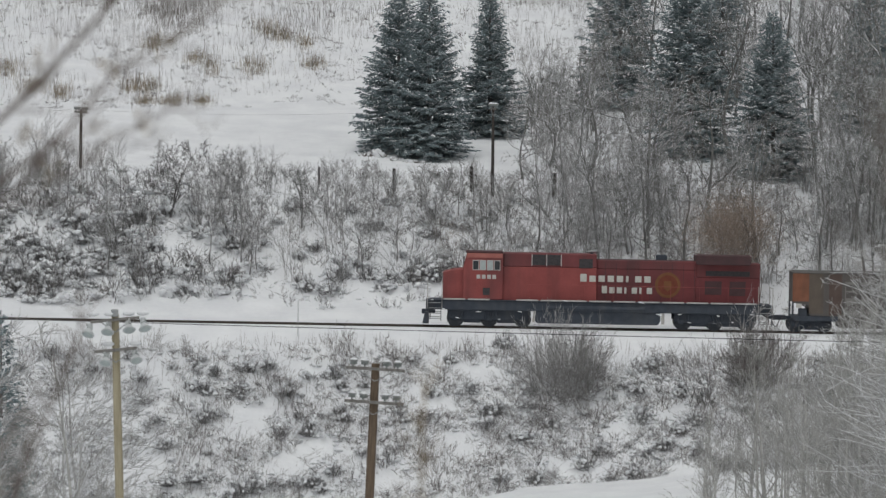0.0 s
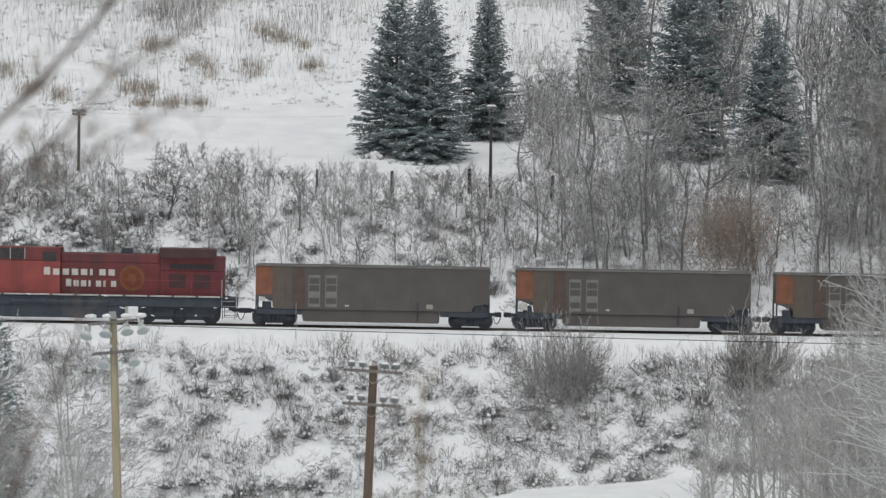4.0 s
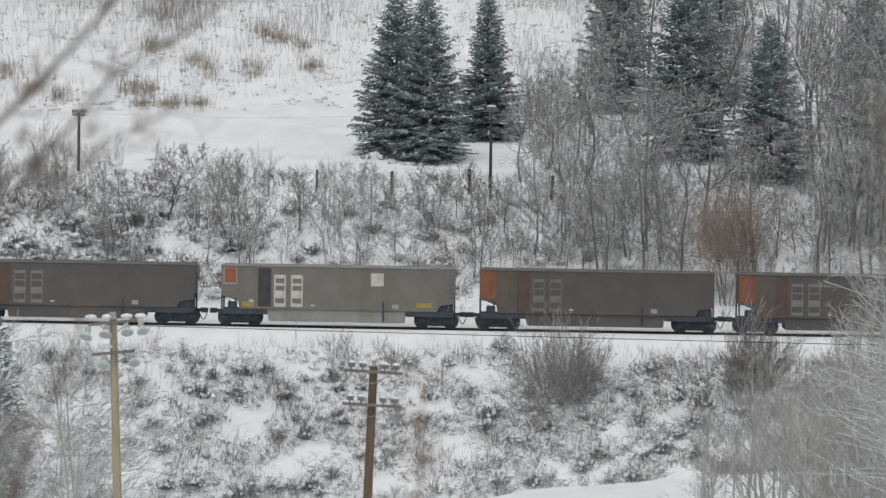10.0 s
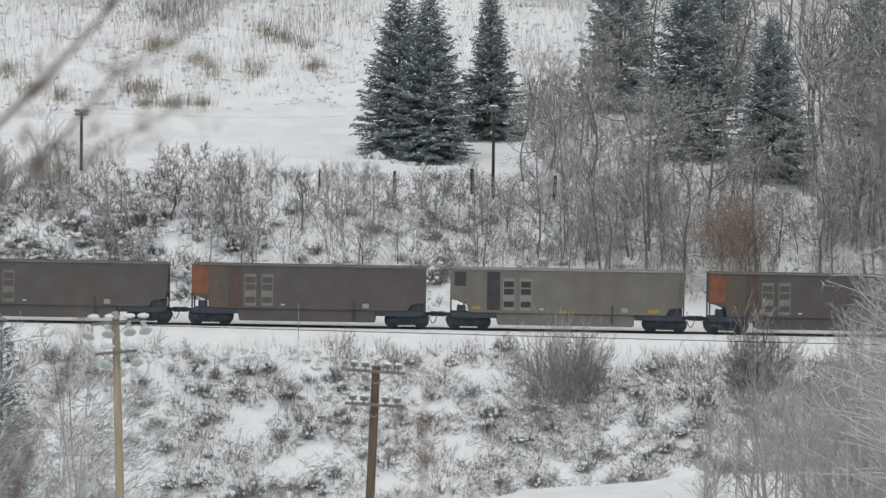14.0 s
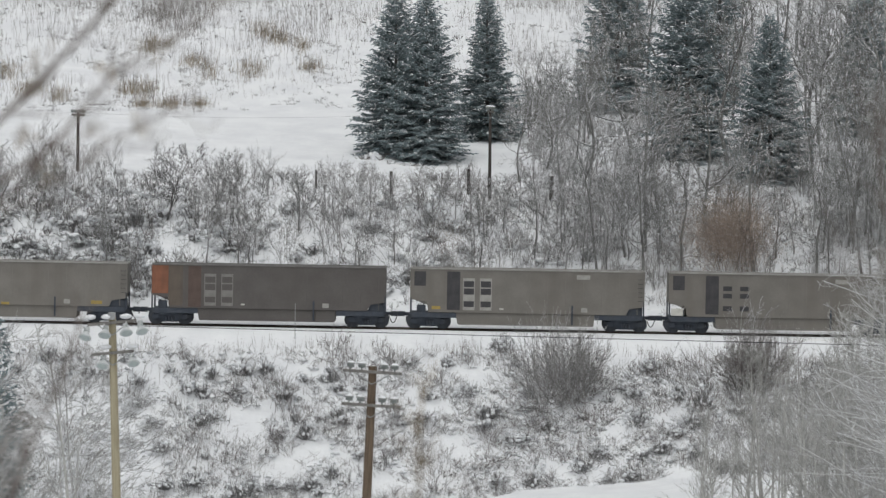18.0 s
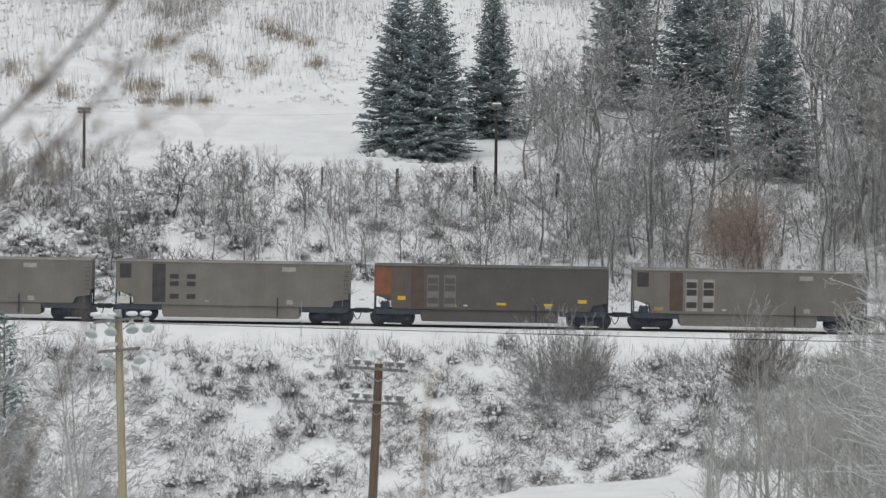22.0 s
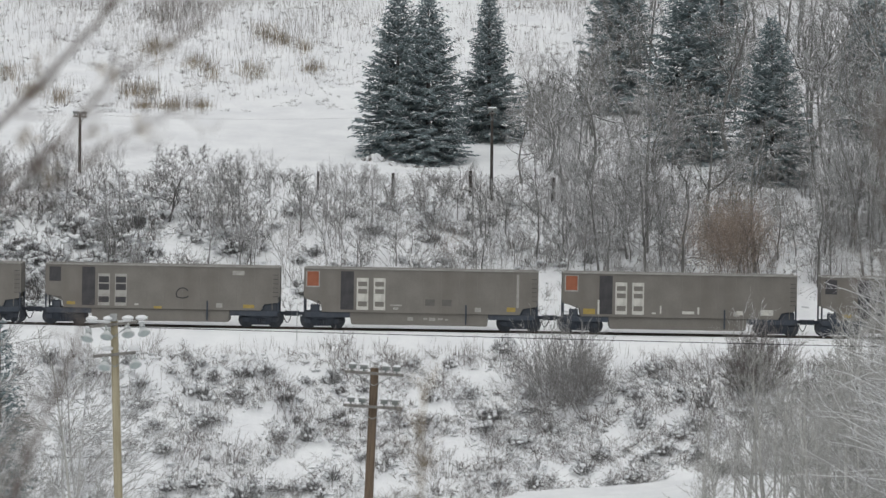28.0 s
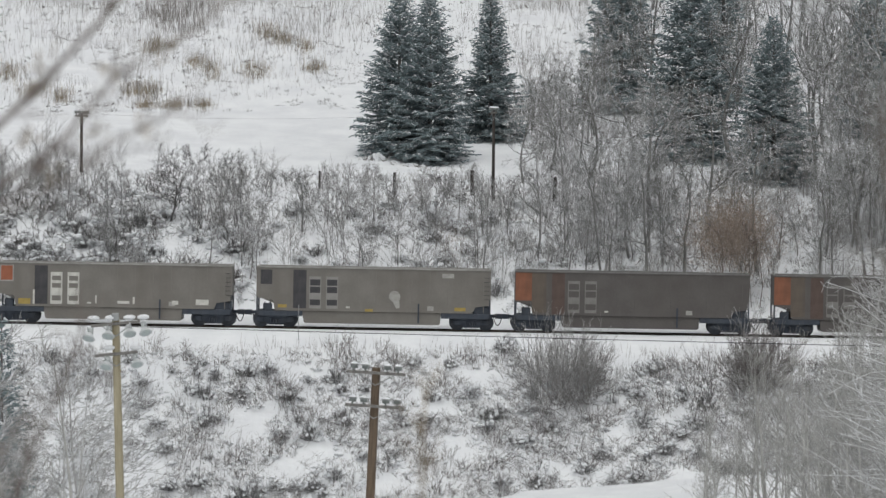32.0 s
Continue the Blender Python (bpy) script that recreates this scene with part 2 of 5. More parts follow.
def poly_mesh(name, co, faces, material):
    me = bpy.data.meshes.new(name)
    k = faces.shape[1]
    me.vertices.add(len(co))
    me.vertices.foreach_set("co", np.asarray(co, np.float32).ravel())
    me.loops.add(faces.size)
    me.loops.foreach_set("vertex_index", faces.astype(np.int32).ravel())
    me.polygons.add(len(faces))
    me.polygons.foreach_set("loop_start", np.arange(0, faces.size, k, dtype=np.int32))
    me.materials.append(material)
    me.update(calc_edges=True)
    me.validate()
    return me


# ---- ground: one sheet of snow from behind the camera over the track and up the hill
GRADE = 0.0176
YS = [-2500, -420, -300, -270, -230, -180, -150, -60, -26, -17.5, -6.0, -3.6, -2.2, 2.2, 4.5, 8, 24, 30, 60, 84, 200, 420, 2600]
ZS = [40, 12, 10.3, 8.0, 4.0, -4.5, -8.6, -9.2, -9.0, -8.75, -1.5, -0.36, -0.10, -0.10, 0.15, 1.35, 9.0, 9.9, 14.4, 22.8, 62, 95, 130]


def rough(x, y):
    return (np.sin(x * 0.71 + 1.3 * np.sin(y * 0.53)) * np.sin(y * 0.83 + 0.7 * np.sin(x * 0.37)) * 0.5
            + np.sin(x * 1.9 + y * 0.9) * np.sin(y * 2.3 - x * 0.6) * 0.25 + np.sin(x * 4.3 - y * 2.9) * np.sin(y * 5.1 + x * 1.7) * 0.12)


def ground_z(x, y):
    x, y = np.asarray(x, float), np.asarray(y, float)
    z = np.interp(y, YS, ZS)
    near = np.clip((y + 140) / 60, 0, 1) * np.clip((-17.5 - y) / 4, 0, 1)
    fall = np.clip(np.where(x > 5, 0.078, 0.2) * (x - 5), -4, 1.6) - 0.12
    z = z + near * fall
    toe = np.clip((-y - 6) / 11.5, 0, 1) * np.clip((y + 26) / 8, 0, 1)
    z = z + toe * (1 - near) * fall
    z = z - GRADE * np.clip(x, -90, 90) * np.clip((y + 20) / 16, 0, 1) * np.clip((110 - y) / 90, 0, 1)
    amp = np.interp(y, [-300, -150, -60, -17, -12, -7, -4.2, 5, 8, 12, 22, 27, 55, 65, 200, 2600], [0.2, 0.2, 0.06, 0.1, 0.3, 0.3, 0.02, 0.03, 0.2, 0.4, 0.3, 0.10, 0.12, 0.28, 0.8, 6])
    return z + amp * rough(x, y) * np.where(np.abs(y) < 4.6, 0.4, 1.0)


def gz(x, y):
    return float(ground_z(x, y))


def build_ground():
    far = np.array([46, 50, 56, 64, 75, 90, 120, 170, 260, 420, 700, 1200, 2500.0])
    xs = np.concatenate([-far[::-1], np.arange(-44, 44.1, 0.5), far])
    ys = np.concatenate([[-2500, -1200, -700, -500, -420, -360], np.arange(-330, -60, 5), np.arange(-60, -30, 2.0), np.arange(-30, 92, 0.5),
                         np.arange(92, 130, 2.0), np.arange(130, 420, 15), [420, 500, 700, 1000, 1600, 2600]])
    gx, gy = np.meshgrid(xs, ys)
    co = np.stack([gx, gy, ground_z(gx, gy)], -1).reshape(-1, 3)
    nx, ny = len(xs), len(ys)
    i, j = np.meshgrid(np.arange(nx - 1), np.arange(ny - 1))
    k = (j * nx + i).ravel()
    me = poly_mesh("ground", co, np.stack([k, k + 1, k + nx + 1, k + nx], 1), SNOW)
    me.polygons.foreach_set("use_smooth", np.ones(len(me.polygons), dtype=bool))
    tagged(new("ground", me), "snow-covered hillside, railway bank and valley floor", "ground", kind="structure")


build_ground()


def build_rails():
    track = empty("railway_track", pose(0, 0, 0, 0, math.degrees(math.atan(GRADE)), 0))
    tagged(track, "single railway track of rusty rails half buried in snow", "track", kind="structure")
    for y in (-0.755, 0.755):
        bm = box(-130, 130, y - 0.036, y + 0.036, -0.045, 0.0, bevel=0.008)
        box(-130, 130, y - 0.009, y + 0.009, -0.15, -0.045, bm)
        box(-130, 130, y - 0.075, y + 0.075, -0.19, -0.15, bm)
        part("rail", bm, RAIL, track)


build_rails()


# ---- the train. Each vehicle's own space: x along the track (it runs towards -x), z up from the rail's top
PX = 28.307
RUN = [(0, 2149), (0.5, 2031), (1, 1914), (2, 1675), (3, 1437), (3.5, 1320), (5.5, 843), (6, 722), (7, 481), (8, 240), (9, 0), (10, -241),
       (11, -484), (12, -726), (13, -970), (14, -1214), (16.5, -1826), (17.5, -2071), (18, -2195), (19, -2442), (20, -2690), (21, -2937),
       (22, -3185.5), (23, -3434), (24, -3683.5), (25.5, -4057.5), (27.5, -4555), (28.5, -4799.5), (29, -4925.5), (30, -5176.5), (31, -5428.5), (32, -5679.5)]
SLOPE = math.degrees(math.atan(GRADE))
PITCH, HALF, WIDE = 16.18, 7.33, 1.52
WHEELSETS = {}


def wheelset(parent, x, r, kind):
    def build():
        bm = tube((0, -0.85, 0), (0, 0.85, 0), 0.08)
        for s in (-1, 1):
            tube((0, s * 0.70, 0), (0, s * 0.83, 0), r, sides=28, bm=bm)
            tube((0, s * 0.68, 0), (0, s * 0.72, 0), r + 0.03, sides=28, bm=bm)
            tube((0, s * 0.83, 0), (0, s * 0.87, 0), r * 0.4, sides=12, bm=bm)
            for k in range(3):
                a = 2.1 * k
                tube((r * 0.62 * math.cos(a), s * 0.83, r * 0.62 * math.sin(a)), (r * 0.62 * math.cos(a), s * 0.842, r * 0.62 * math.sin(a)), 0.05, sides=6, bm=bm)
        return bm
    ob = part("wheelset", shared("wheelset", r, IRON, build), IRON, parent, at=pose(x, 0, r))
    WHEELSETS.setdefault((kind, round(x, 2), r), []).append(ob)


def truck(parent, x, axles, r, kind):
    """A bogie: bolster, two cast side frames with springs, its wheelsets."""
    half = axles[-1]
    t = part("truck", shared("truck", kind, BLACK, lambda: box(-0.3, 0.3, -1.0, 1.0, 0.42, 0.72, bevel=0.03)), BLACK, parent, at=pose(x, 0, 0))

    def frame_side():
        if len(axles) > 2:
            out = [(-half - 0.45, 0.62), (-half - 0.2, 0.44), (half + 0.2, 0.44), (half + 0.45, 0.62), (half + 0.45, 1.06), (-half - 0.45, 1.06)]
        else:
            out = [(-half - 0.28, 0.42), (-half - 0.05, 0.30), (-half + 0.28, 0.34), (-0.45, 0.16), (0.45, 0.16), (half - 0.28, 0.34), (half + 0.05, 0.30), (half + 0.28, 0.42),
                   (half + 0.28, 0.62), (half - 0.2, 0.76), (0.4, 0.84), (-0.4, 0.84), (-half + 0.2, 0.76), (-half - 0.28, 0.62)]
        bm = prism(out, -0.07, 0.07, bevel=0.02)
        for ax in axles:
            box(ax - 0.17, ax + 0.17, -0.14, 0.06, r - 0.15, r + 0.17, bm, bevel=0.02)
            if len(axles) > 2:
                tube((ax + 0.42, -0.1, 0.62), (ax + 0.42, -0.1, 1.0), 0.09, bm=bm)
        for k in (-0.24, -0.08, 0.08, 0.24):
            tube((k, -0.09, 0.22 if len(axles) < 3 else 0.5), (k, -0.09, 0.5 if len(axles) < 3 else 0.9), 0.07, bm=bm)
        return bm
    for s in (-1, 1):
        part("side_frame", shared("side_frame", kind, BLACK, frame_side), BLACK, t, at=pose(0, s * 1.0, 0, 0, 0, 0 if s < 0 else 180))
    def rigging():
        bm = box(-half - 0.2, half + 0.2, -0.62, 0.62, 0.40, 1.0 if len(axles) > 2 else 0.85, bevel=0.04)
        for a in axles[:-1]:
            box(a + 0.50, a + axles[1] - axles[0] - 0.50, -0.95, 0.95, 0.24, 0.62, bm, bevel=0.04)
        return bm
    part("brake_rigging", shared("brake_rigging", kind, BLACK, rigging), BLACK, t)
    for ax in axles:
        wheelset(t, ax, r, kind)


def coupler(parent, x, s):
    def build():
        bm = box(0, 0.62, -0.09, 0.09, 0.78, 0.98, bevel=0.02)
        box(0.50, 0.86, -0.17, 0.15, 0.72, 1.03, bm, bevel=0.04)
        box(0.42, 0.50, -0.22, 0.22, 0.70, 1.05, bm, bevel=0.02)
        return bm

    def hose():
        bm = bmesh.new()
        pts = [(0.30 + 0.06 * i, -0.3, 0.80 - 0.50 * math.sin(math.pi * i / 9)) for i in range(10)]
        for p, q in zip(pts, pts[1:]):
            tube(p, q, 0.028, sides=6, bm=bm)
        return bm
    c = part("coupler", shared("coupler", 0, BLACK, build), BLACK, parent, at=pose(x, 0, 0, 0, 0, 0 if s > 0 else 180))
    part("air_hose", shared("air_hose", s, GRILLE, hose if s > 0 else lambda: box(0.3, 0.36, -0.33, -0.27, 0.4, 0.8, bevel=0.02)), GRILLE, c)


def flat(name, parent, x0, x1, z0, z1, material, depth=0.012, y=-WIDE, label=""):
    """A thin plate or painted panel on the side that the valley sees."""
    key = (round(x1 - x0, 3), round(z1 - z0, 3), depth)
    me = shared(name, key, material, lambda: box(0, x1 - x0, -depth, 0.004, 0, z1 - z0, bevel=depth * 0.3))
    return part(name, me, material, parent, label, pose(x0, y, z0))


def wagon(dark, patch, mark, extra, label):
    """A coal gondola with two low tubs between the bogies. x = 0 is its middle."""
    car = empty("coal_wagon")
    tagged(car, label, "railway wagon", "wagons of the train")
    side, rim = (DARK_SIDE, SOOT_RIM) if dark else (TAN_SIDE, TAN_RIM)
    H, top, low = HALF, 3.74, 1.06
    # side sheet: sloped corners over the bogies
    out = [(-H, 1.86), (-H + 1.05, 1.70), (-H + 1.15, low), (H - 1.15, low), (H - 0.95, 1.45), (H, 1.60), (H, top), (-H, top)]
    for s in (-1, 1):
        y0, y1 = (-WIDE, -WIDE + 0.05) if s < 0 else (WIDE - 0.05, WIDE)
        part("side_sheet", shared("side_sheet", s, side, lambda: prism(out, y0, y1)), side, car)
        part("top_rail", shared("top_rail", s, rim, lambda: box(-H, H, s * WIDE - 0.06, s * WIDE + 0.06, top, top + 0.09, bevel=0.015)), rim, car)
        for e in (-1, 1):
            x0, x1 = sorted((e * (H - 0.1), e * (H - (2.9 if e < 0 else 3.1))))
            part("side_sill", shared("side_sill", (s, e), BLACK, lambda: box(x0, x1, s * (WIDE - 0.10) - 0.06, s * (WIDE - 0.10) + 0.06, 0.72, 1.05, bevel=0.015)), BLACK, car)
    for s in (-1, 1):
        x = s * (H - 0.05)
        part("end_sheet", shared("end_sheet", s, side, lambda: box(x - 0.03, x + 0.03, -WIDE + 0.05, WIDE - 0.05, 1.9, top, bevel=0.01)), side, car)
        part("end_rail", shared("end_rail", s, rim, lambda: box(x - 0.05, x + 0.05, -WIDE + 0.06, WIDE - 0.06, top, top + 0.085, bevel=0.01)), rim, car)
        slope = [(H - 0.06, 1.92), (H - 0.06, 2.0), (H - 2.6, 0.98), (H - 2.6, 0.90)]
        slope = slope[::-1] if s > 0 else [(-a, b) for a, b in slope]
        part("slope_sheet", shared("slope_sheet", s, side, lambda: prism(slope, -WIDE + 0.06, WIDE - 0.06)), side, car)

        for e in (-1, 1):
            def ladder():
                bm = box(x - 0.05, x + 0.05, e * (WIDE - 0.05) - 0.05, e * (WIDE - 0.05) + 0.05, 0.9, 1.95, bevel=0.01)
                for k in range(4):
                    tube((x, e * (WIDE - 0.5), 1.0 + 0.27 * k), (x, e * (WIDE - 0.06), 1.0 + 0.27 * k), 0.015, sides=5, bm=bm)
                return bm
            part("end_ladder", shared("end_ladder", (s, e), BLACK, ladder), BLACK, car)
        part("draft_platform", shared("draft_platform", s, BLACK, lambda: box(min(x, x - s * 2.2), max(x, x - s * 2.2), -1.3, 1.3, 0.84, 1.0, bevel=0.02)), BLACK, car)
        if s > 0:
            part("brake_gear", shared("brake_gear", s, BLACK, lambda: prism([(H - 1.12, 1.0), (H - 0.12, 1.0), (H - 0.12, 1.50), (H - 0.75, 1.56), (H - 1.0, 1.42)], -1.38, 1.38, bevel=0.03)), BLACK, car)
        else:
            part("valve_box", shared("valve_box", s, BLACK, lambda: box(-H + 0.42, -H + 0.98, -1.35, -0.9, 1.0, 1.50, bevel=0.04)), BLACK, car)
            part("brake_rod", shared("brake_rod", s, BLACK, lambda: tube((-H + 0.66, -1.25, 1.0), (-H + 0.92, -1.25, 1.72), 0.035, sides=6)), BLACK, car)
            part("brake_wheel", shared("brake_wheel", s, BLACK, lambda: tube((-H + 0.5, -1.2, 1.35), (-H + 0.56, -1.2, 1.35), 0.22, sides=14)), BLACK, car)
        truck(car, s * (H - 1.18), (-0.89, 0.89), 0.48, "wagon")
        coupler(car, s * (H - 0.1), s)

    def tub():
        prof = [(-H + 2.85, 1.06), (-H + 2.98, 0.36), (-H + 3.05, 0.30), (H - 3.25, 0.30), (H - 3.15, 0.36), (H - 3.1, 1.06)]
        return prism(prof, -1.42, 1.42, bevel=0.03)
    tub_paint = TUB if "bold" in label and patch == "orange" and extra[0][0] == "white" else side
    part("tub", shared("tub", 0, tub_paint, tub), tub_paint, car)
    part("coal_layer", shared("coal_layer", 0, COAL, lambda: box(-H + 2.5, H - 2.5, -WIDE + 0.07, WIDE - 0.07, 1.06, 1.2)), COAL, car)
    for i in range(13):
        x = -H + 0.75 + i * (2 * H - 1.2) / 12.0
        if i not in (0, 2, 3, 4):
            part("seam_rib", shared("seam_rib", 0, side, lambda: box(-0.022, 0.022, -0.006, 0.004, 1.1, top - 0.02, bevel=0.002)), side, car, at=pose(x, -WIDE, 0))
    part("side_post", shared("side_post", 0, BLACK, lambda: box(-0.05, 0.05, -0.05, 0.02, 0.4, 1.62, bevel=0.015)), BLACK, car, at=pose(-H + 10.15, -WIDE, 0))
    # painted panels by the leading end
    if dark:
        flat("orange_panel", car, -H + 0.02, -H + 1.05, 1.95, top - 0.05, ORANGE_OLD, label="sooty orange end panel")
        flat("rust_panel", car, -H + 1.07, -H + 1.95, 1.2, top - 0.05, BROWN_PANEL, 0.006)
        flat("recess_panel", car, -H + 2.30, -H + 3.1, 1.12, top - 0.06, RUST, label="rust brown recessed panel")
    else:
        if patch == "orange":
            flat("patch_frame", car, -H + 0.12, -H + 0.98, 2.60, 3.62, MARK_GREY, 0.008)
            flat("orange_panel", car, -H + 0.20, -H + 0.92, 2.68, 3.58, ORANGE, 0.016, label="square orange panel in a pale frame")
        else:
            flat("slate_patch", car, -H + 0.25, -H + 0.98, 2.70, 3.60, SLATE, 0.012, label="dark grey square panel")
        flat("recess_panel", car, -H + 2.30, -H + 3.12, 1.22, top - 0.12, SLATE if patch != "rust" else RUST, label="dark recessed panel")
    m = {"bright": MARK, "dim": MARK_DIM, "grey": MARK_GREY, "dull": MARK_DULL, "mid": MARK_MID, "none": TAN_RIM}[mark]
    for x in (3.30, 4.36):
        if mark != "none":
            strip = flat("marking_strip", car, -H + x, -H + x + 0.74, 1.22, 3.22, m, 0.014, label="pale upright marking strip")
            parent, y, x0 = strip, -0.014, 0.09
            wide = mark != "bright"
            for z0, z1 in ((1.44, 1.82), (0.98, 1.36), (0.20, 0.56)) if wide else ((1.48, 1.77), (1.02, 1.31), (0.22, 0.53)):
                flat("marking_square", parent, 0.05 if wide else x0, 0.69 if wide else x0 + 0.56, z0, z1, SLATE if wide and not dark else side, 0.006, y)
        else:
            for z0, z1 in ((2.70, 2.99), (2.24, 2.53), (1.44, 1.75)):
                flat("marking_square", car, -H + x + 0.09, -H + x + 0.65, z0, z1, SLATE, 0.012)
    # rungs up the trailing corner
    for k in range(0 if dark else 6):
        rung = shared("grab_rung", 0, SLATE, lambda: box(0, 0.34, -0.05, -0.025, -0.014, 0.014, bevel=0.004))
        part("grab_rung", rung, SLATE, car, at=pose(H - 0.42, -WIDE, 1.95 + 0.27 * k))
    flat("placard", car, -H + 5.6, -H + 5.85, 1.28, 1.38, MARK if mark != "none" else MARK_GREY, 0.01)
    flat("placard", car, -H + 10.7, -H + 11.1, 1.20, 1.48, MARK_GREY, 0.01)
    for kind, x, z, w, h in extra:
        if kind == "ring":
            bm = bmesh.new()
            pts = [(-H + x + w * math.cos(a), -WIDE - 0.004, z + h * math.sin(a) * (1 if a < 4 else 0.6)) for a in np.linspace(0.6, 5.9, 15)]
            for p, q in zip(pts, pts[1:]):
                tube(p, q, 0.035, sides=5, bm=bm)
            part("paint_scrawl", bm, SLATE, car, "dark sprayed ring")
            continue
        if kind == "tub_mark":
            flat("paint_or_gap_patch", car, -H + x, -H + x + w, z, z + h, MARK_GREY, 0.012, -1.42)
            continue
        if kind == "blotch":
            bm = prism([(-H + x + w * math.cos(a), z + h * math.sin(a)) for a in np.linspace(0, 6.283, 14)[:-1]], -WIDE - 0.012, -WIDE + 0.004)
            prism([(-H + x + 0.1, z - 0.75), (-H + x + 0.32, z - 0.7), (-H + x + 0.3, z - 0.1), (-H + x - 0.2, z - 0.15)], -WIDE - 0.013, -WIDE + 0.004, bm)
            part("paint_or_gap_patch", bm, MARK_GREY, car, "splashed pale paint with a run")
            continue
        # White plates at the leading lower corner stand for bright snow seen through it.
        material = {"white": MARK, "grey": MARK_GREY, "yellow": YELLOW, "old_yellow": YELLOW_OLD, "smear": SMEAR}[kind]
        flat({"yellow": "reflector", "old_yellow": "reflector"}.get(kind, "paint_or_gap_patch"), car, -H + x, -H + x + w, z, z + h, material, 0.013)
    return car


OLD = [("old_yellow", 1.35, 1.25, 0.55, 0.2), ("old_yellow", 6.8, 1.08, 0.5, 0.16), ("old_yellow", 12.4, 1.2, 0.7, 0.22)]
NEWY = [("yellow", 1.47, 1.62, 0.5, 0.24), ("yellow", 4.6, 1.22, 0.55, 0.15), ("yellow", 7.68, 1.38, 0.58, 0.15), ("yellow", 10.62, 1.38, 0.55, 0.14), ("yellow", 12.75, 1.58, 0.55, 0.22)]
DK = "soot-brown coal wagon with a faded orange end panel"
TN = "dusty grey-tan aluminium coal wagon"
# White entries with x under 0.3 colour in bright snow behind the open corner.
CARS = [
    (True, "orange", "mid", [("white", 0.25, 1.55, 0.35, 0.26)], DK), (True, "orange", "mid", [("white", 0.2, 1.25, 0.5, 0.42)], DK), (True, "orange", "mid", [], DK),
    (False, "orange", "bright", [("white", 9.35, 2.60, 0.80, 0.80), ("old_yellow", 1.3, 1.2, 0.75, 0.3), ("old_yellow", 12.2, 1.3, 1.0, 0.3), ("white", 1.75, 1.5, 0.28, 0.14)], TN + " with an orange square, bold white marks"),
    (True, "orange", "dull", [], DK), (True, "orange", "mid", [], DK),
    (False, "slate", "dim", OLD, TN + " with unmarked dark squares"),
    (True, "orange", "mid", [], DK),
    (False, "slate", "grey", [("grey", 10.4, 3.25, 0.85, 0.28)] + OLD[:1], TN + " with a dark square patch"),
    (False, "slate", "none", [("grey", 10.4, 3.25, 0.85, 0.28), ("white", 0.15, 1.1, 0.75, 0.45)], TN + " with unmarked dark squares"),
    (True, "orange", "dull", NEWY, DK + " and yellow reflectors"),
    (False, "rust", "grey", OLD[:1] + [("grey", 10.4, 3.25, 0.85, 0.28)], TN + " with a rusty recessed panel"),
    (False, "slate", "grey", OLD + [("grey", 11.7, 3.25, 0.75, 0.28), ("ring", 8.6, 2.0, 0.4, 0.4)], TN + " with smeared paint on its side"),
    (False, "orange", "bright", [("grey", 5.4, 1.5, 0.75, 0.09), ("grey", 5.65, 1.3, 0.28, 0.12), ("grey", 13.3, 1.5, 0.16, 2.1), ("old_yellow", 12.7, 1.25, 0.55, 0.28), ("smear", 7.6, 1.55, 0.6, 0.4), ("smear", 8.65, 1.55, 0.6, 0.4), ("tub_mark", 6.5, 0.6, 0.35, 0.22), ("tub_mark", 7.5, 0.66, 0.25, 0.12), ("tub_mark", 7.85, 0.6, 0.4, 0.2), ("tub_mark", 8.4, 0.66, 0.3, 0.12), ("tub_mark", 8.85, 0.64, 0.2, 0.1)], TN + " with an orange square, bold white marks"),
    (False, "orange", "bright", [("white", 2.2, 1.2, 0.12, 0.9)] + [("white", x, 1.3, w, h) for x, w, h in ((6.1, 0.1, 0.5), (7.5, 0.75, 0.18), (8.45, 0.12, 0.45), (10.9, 0.4, 0.25), (12.4, 0.8, 0.35))] + [("old_yellow", 1.3, 1.2, 0.75, 0.35)], TN + " with an orange square, scuffed white paint"),
    (False, "slate", "dim", [("blotch", 8.65, 2.05, 0.36, 0.36), ("grey", 11.6, 3.25, 0.75, 0.28)] + OLD, TN + " with a white paint blotch"),
    (True, "orange", "mid", [], DK), (True, "orange", "mid", [], DK), (True, "orange", "mid", [], DK)]
SLACK = {1: -0.30, 2: -0.16, 3: -0.10}
WAGONS = [wagon(*row) for row in CARS]


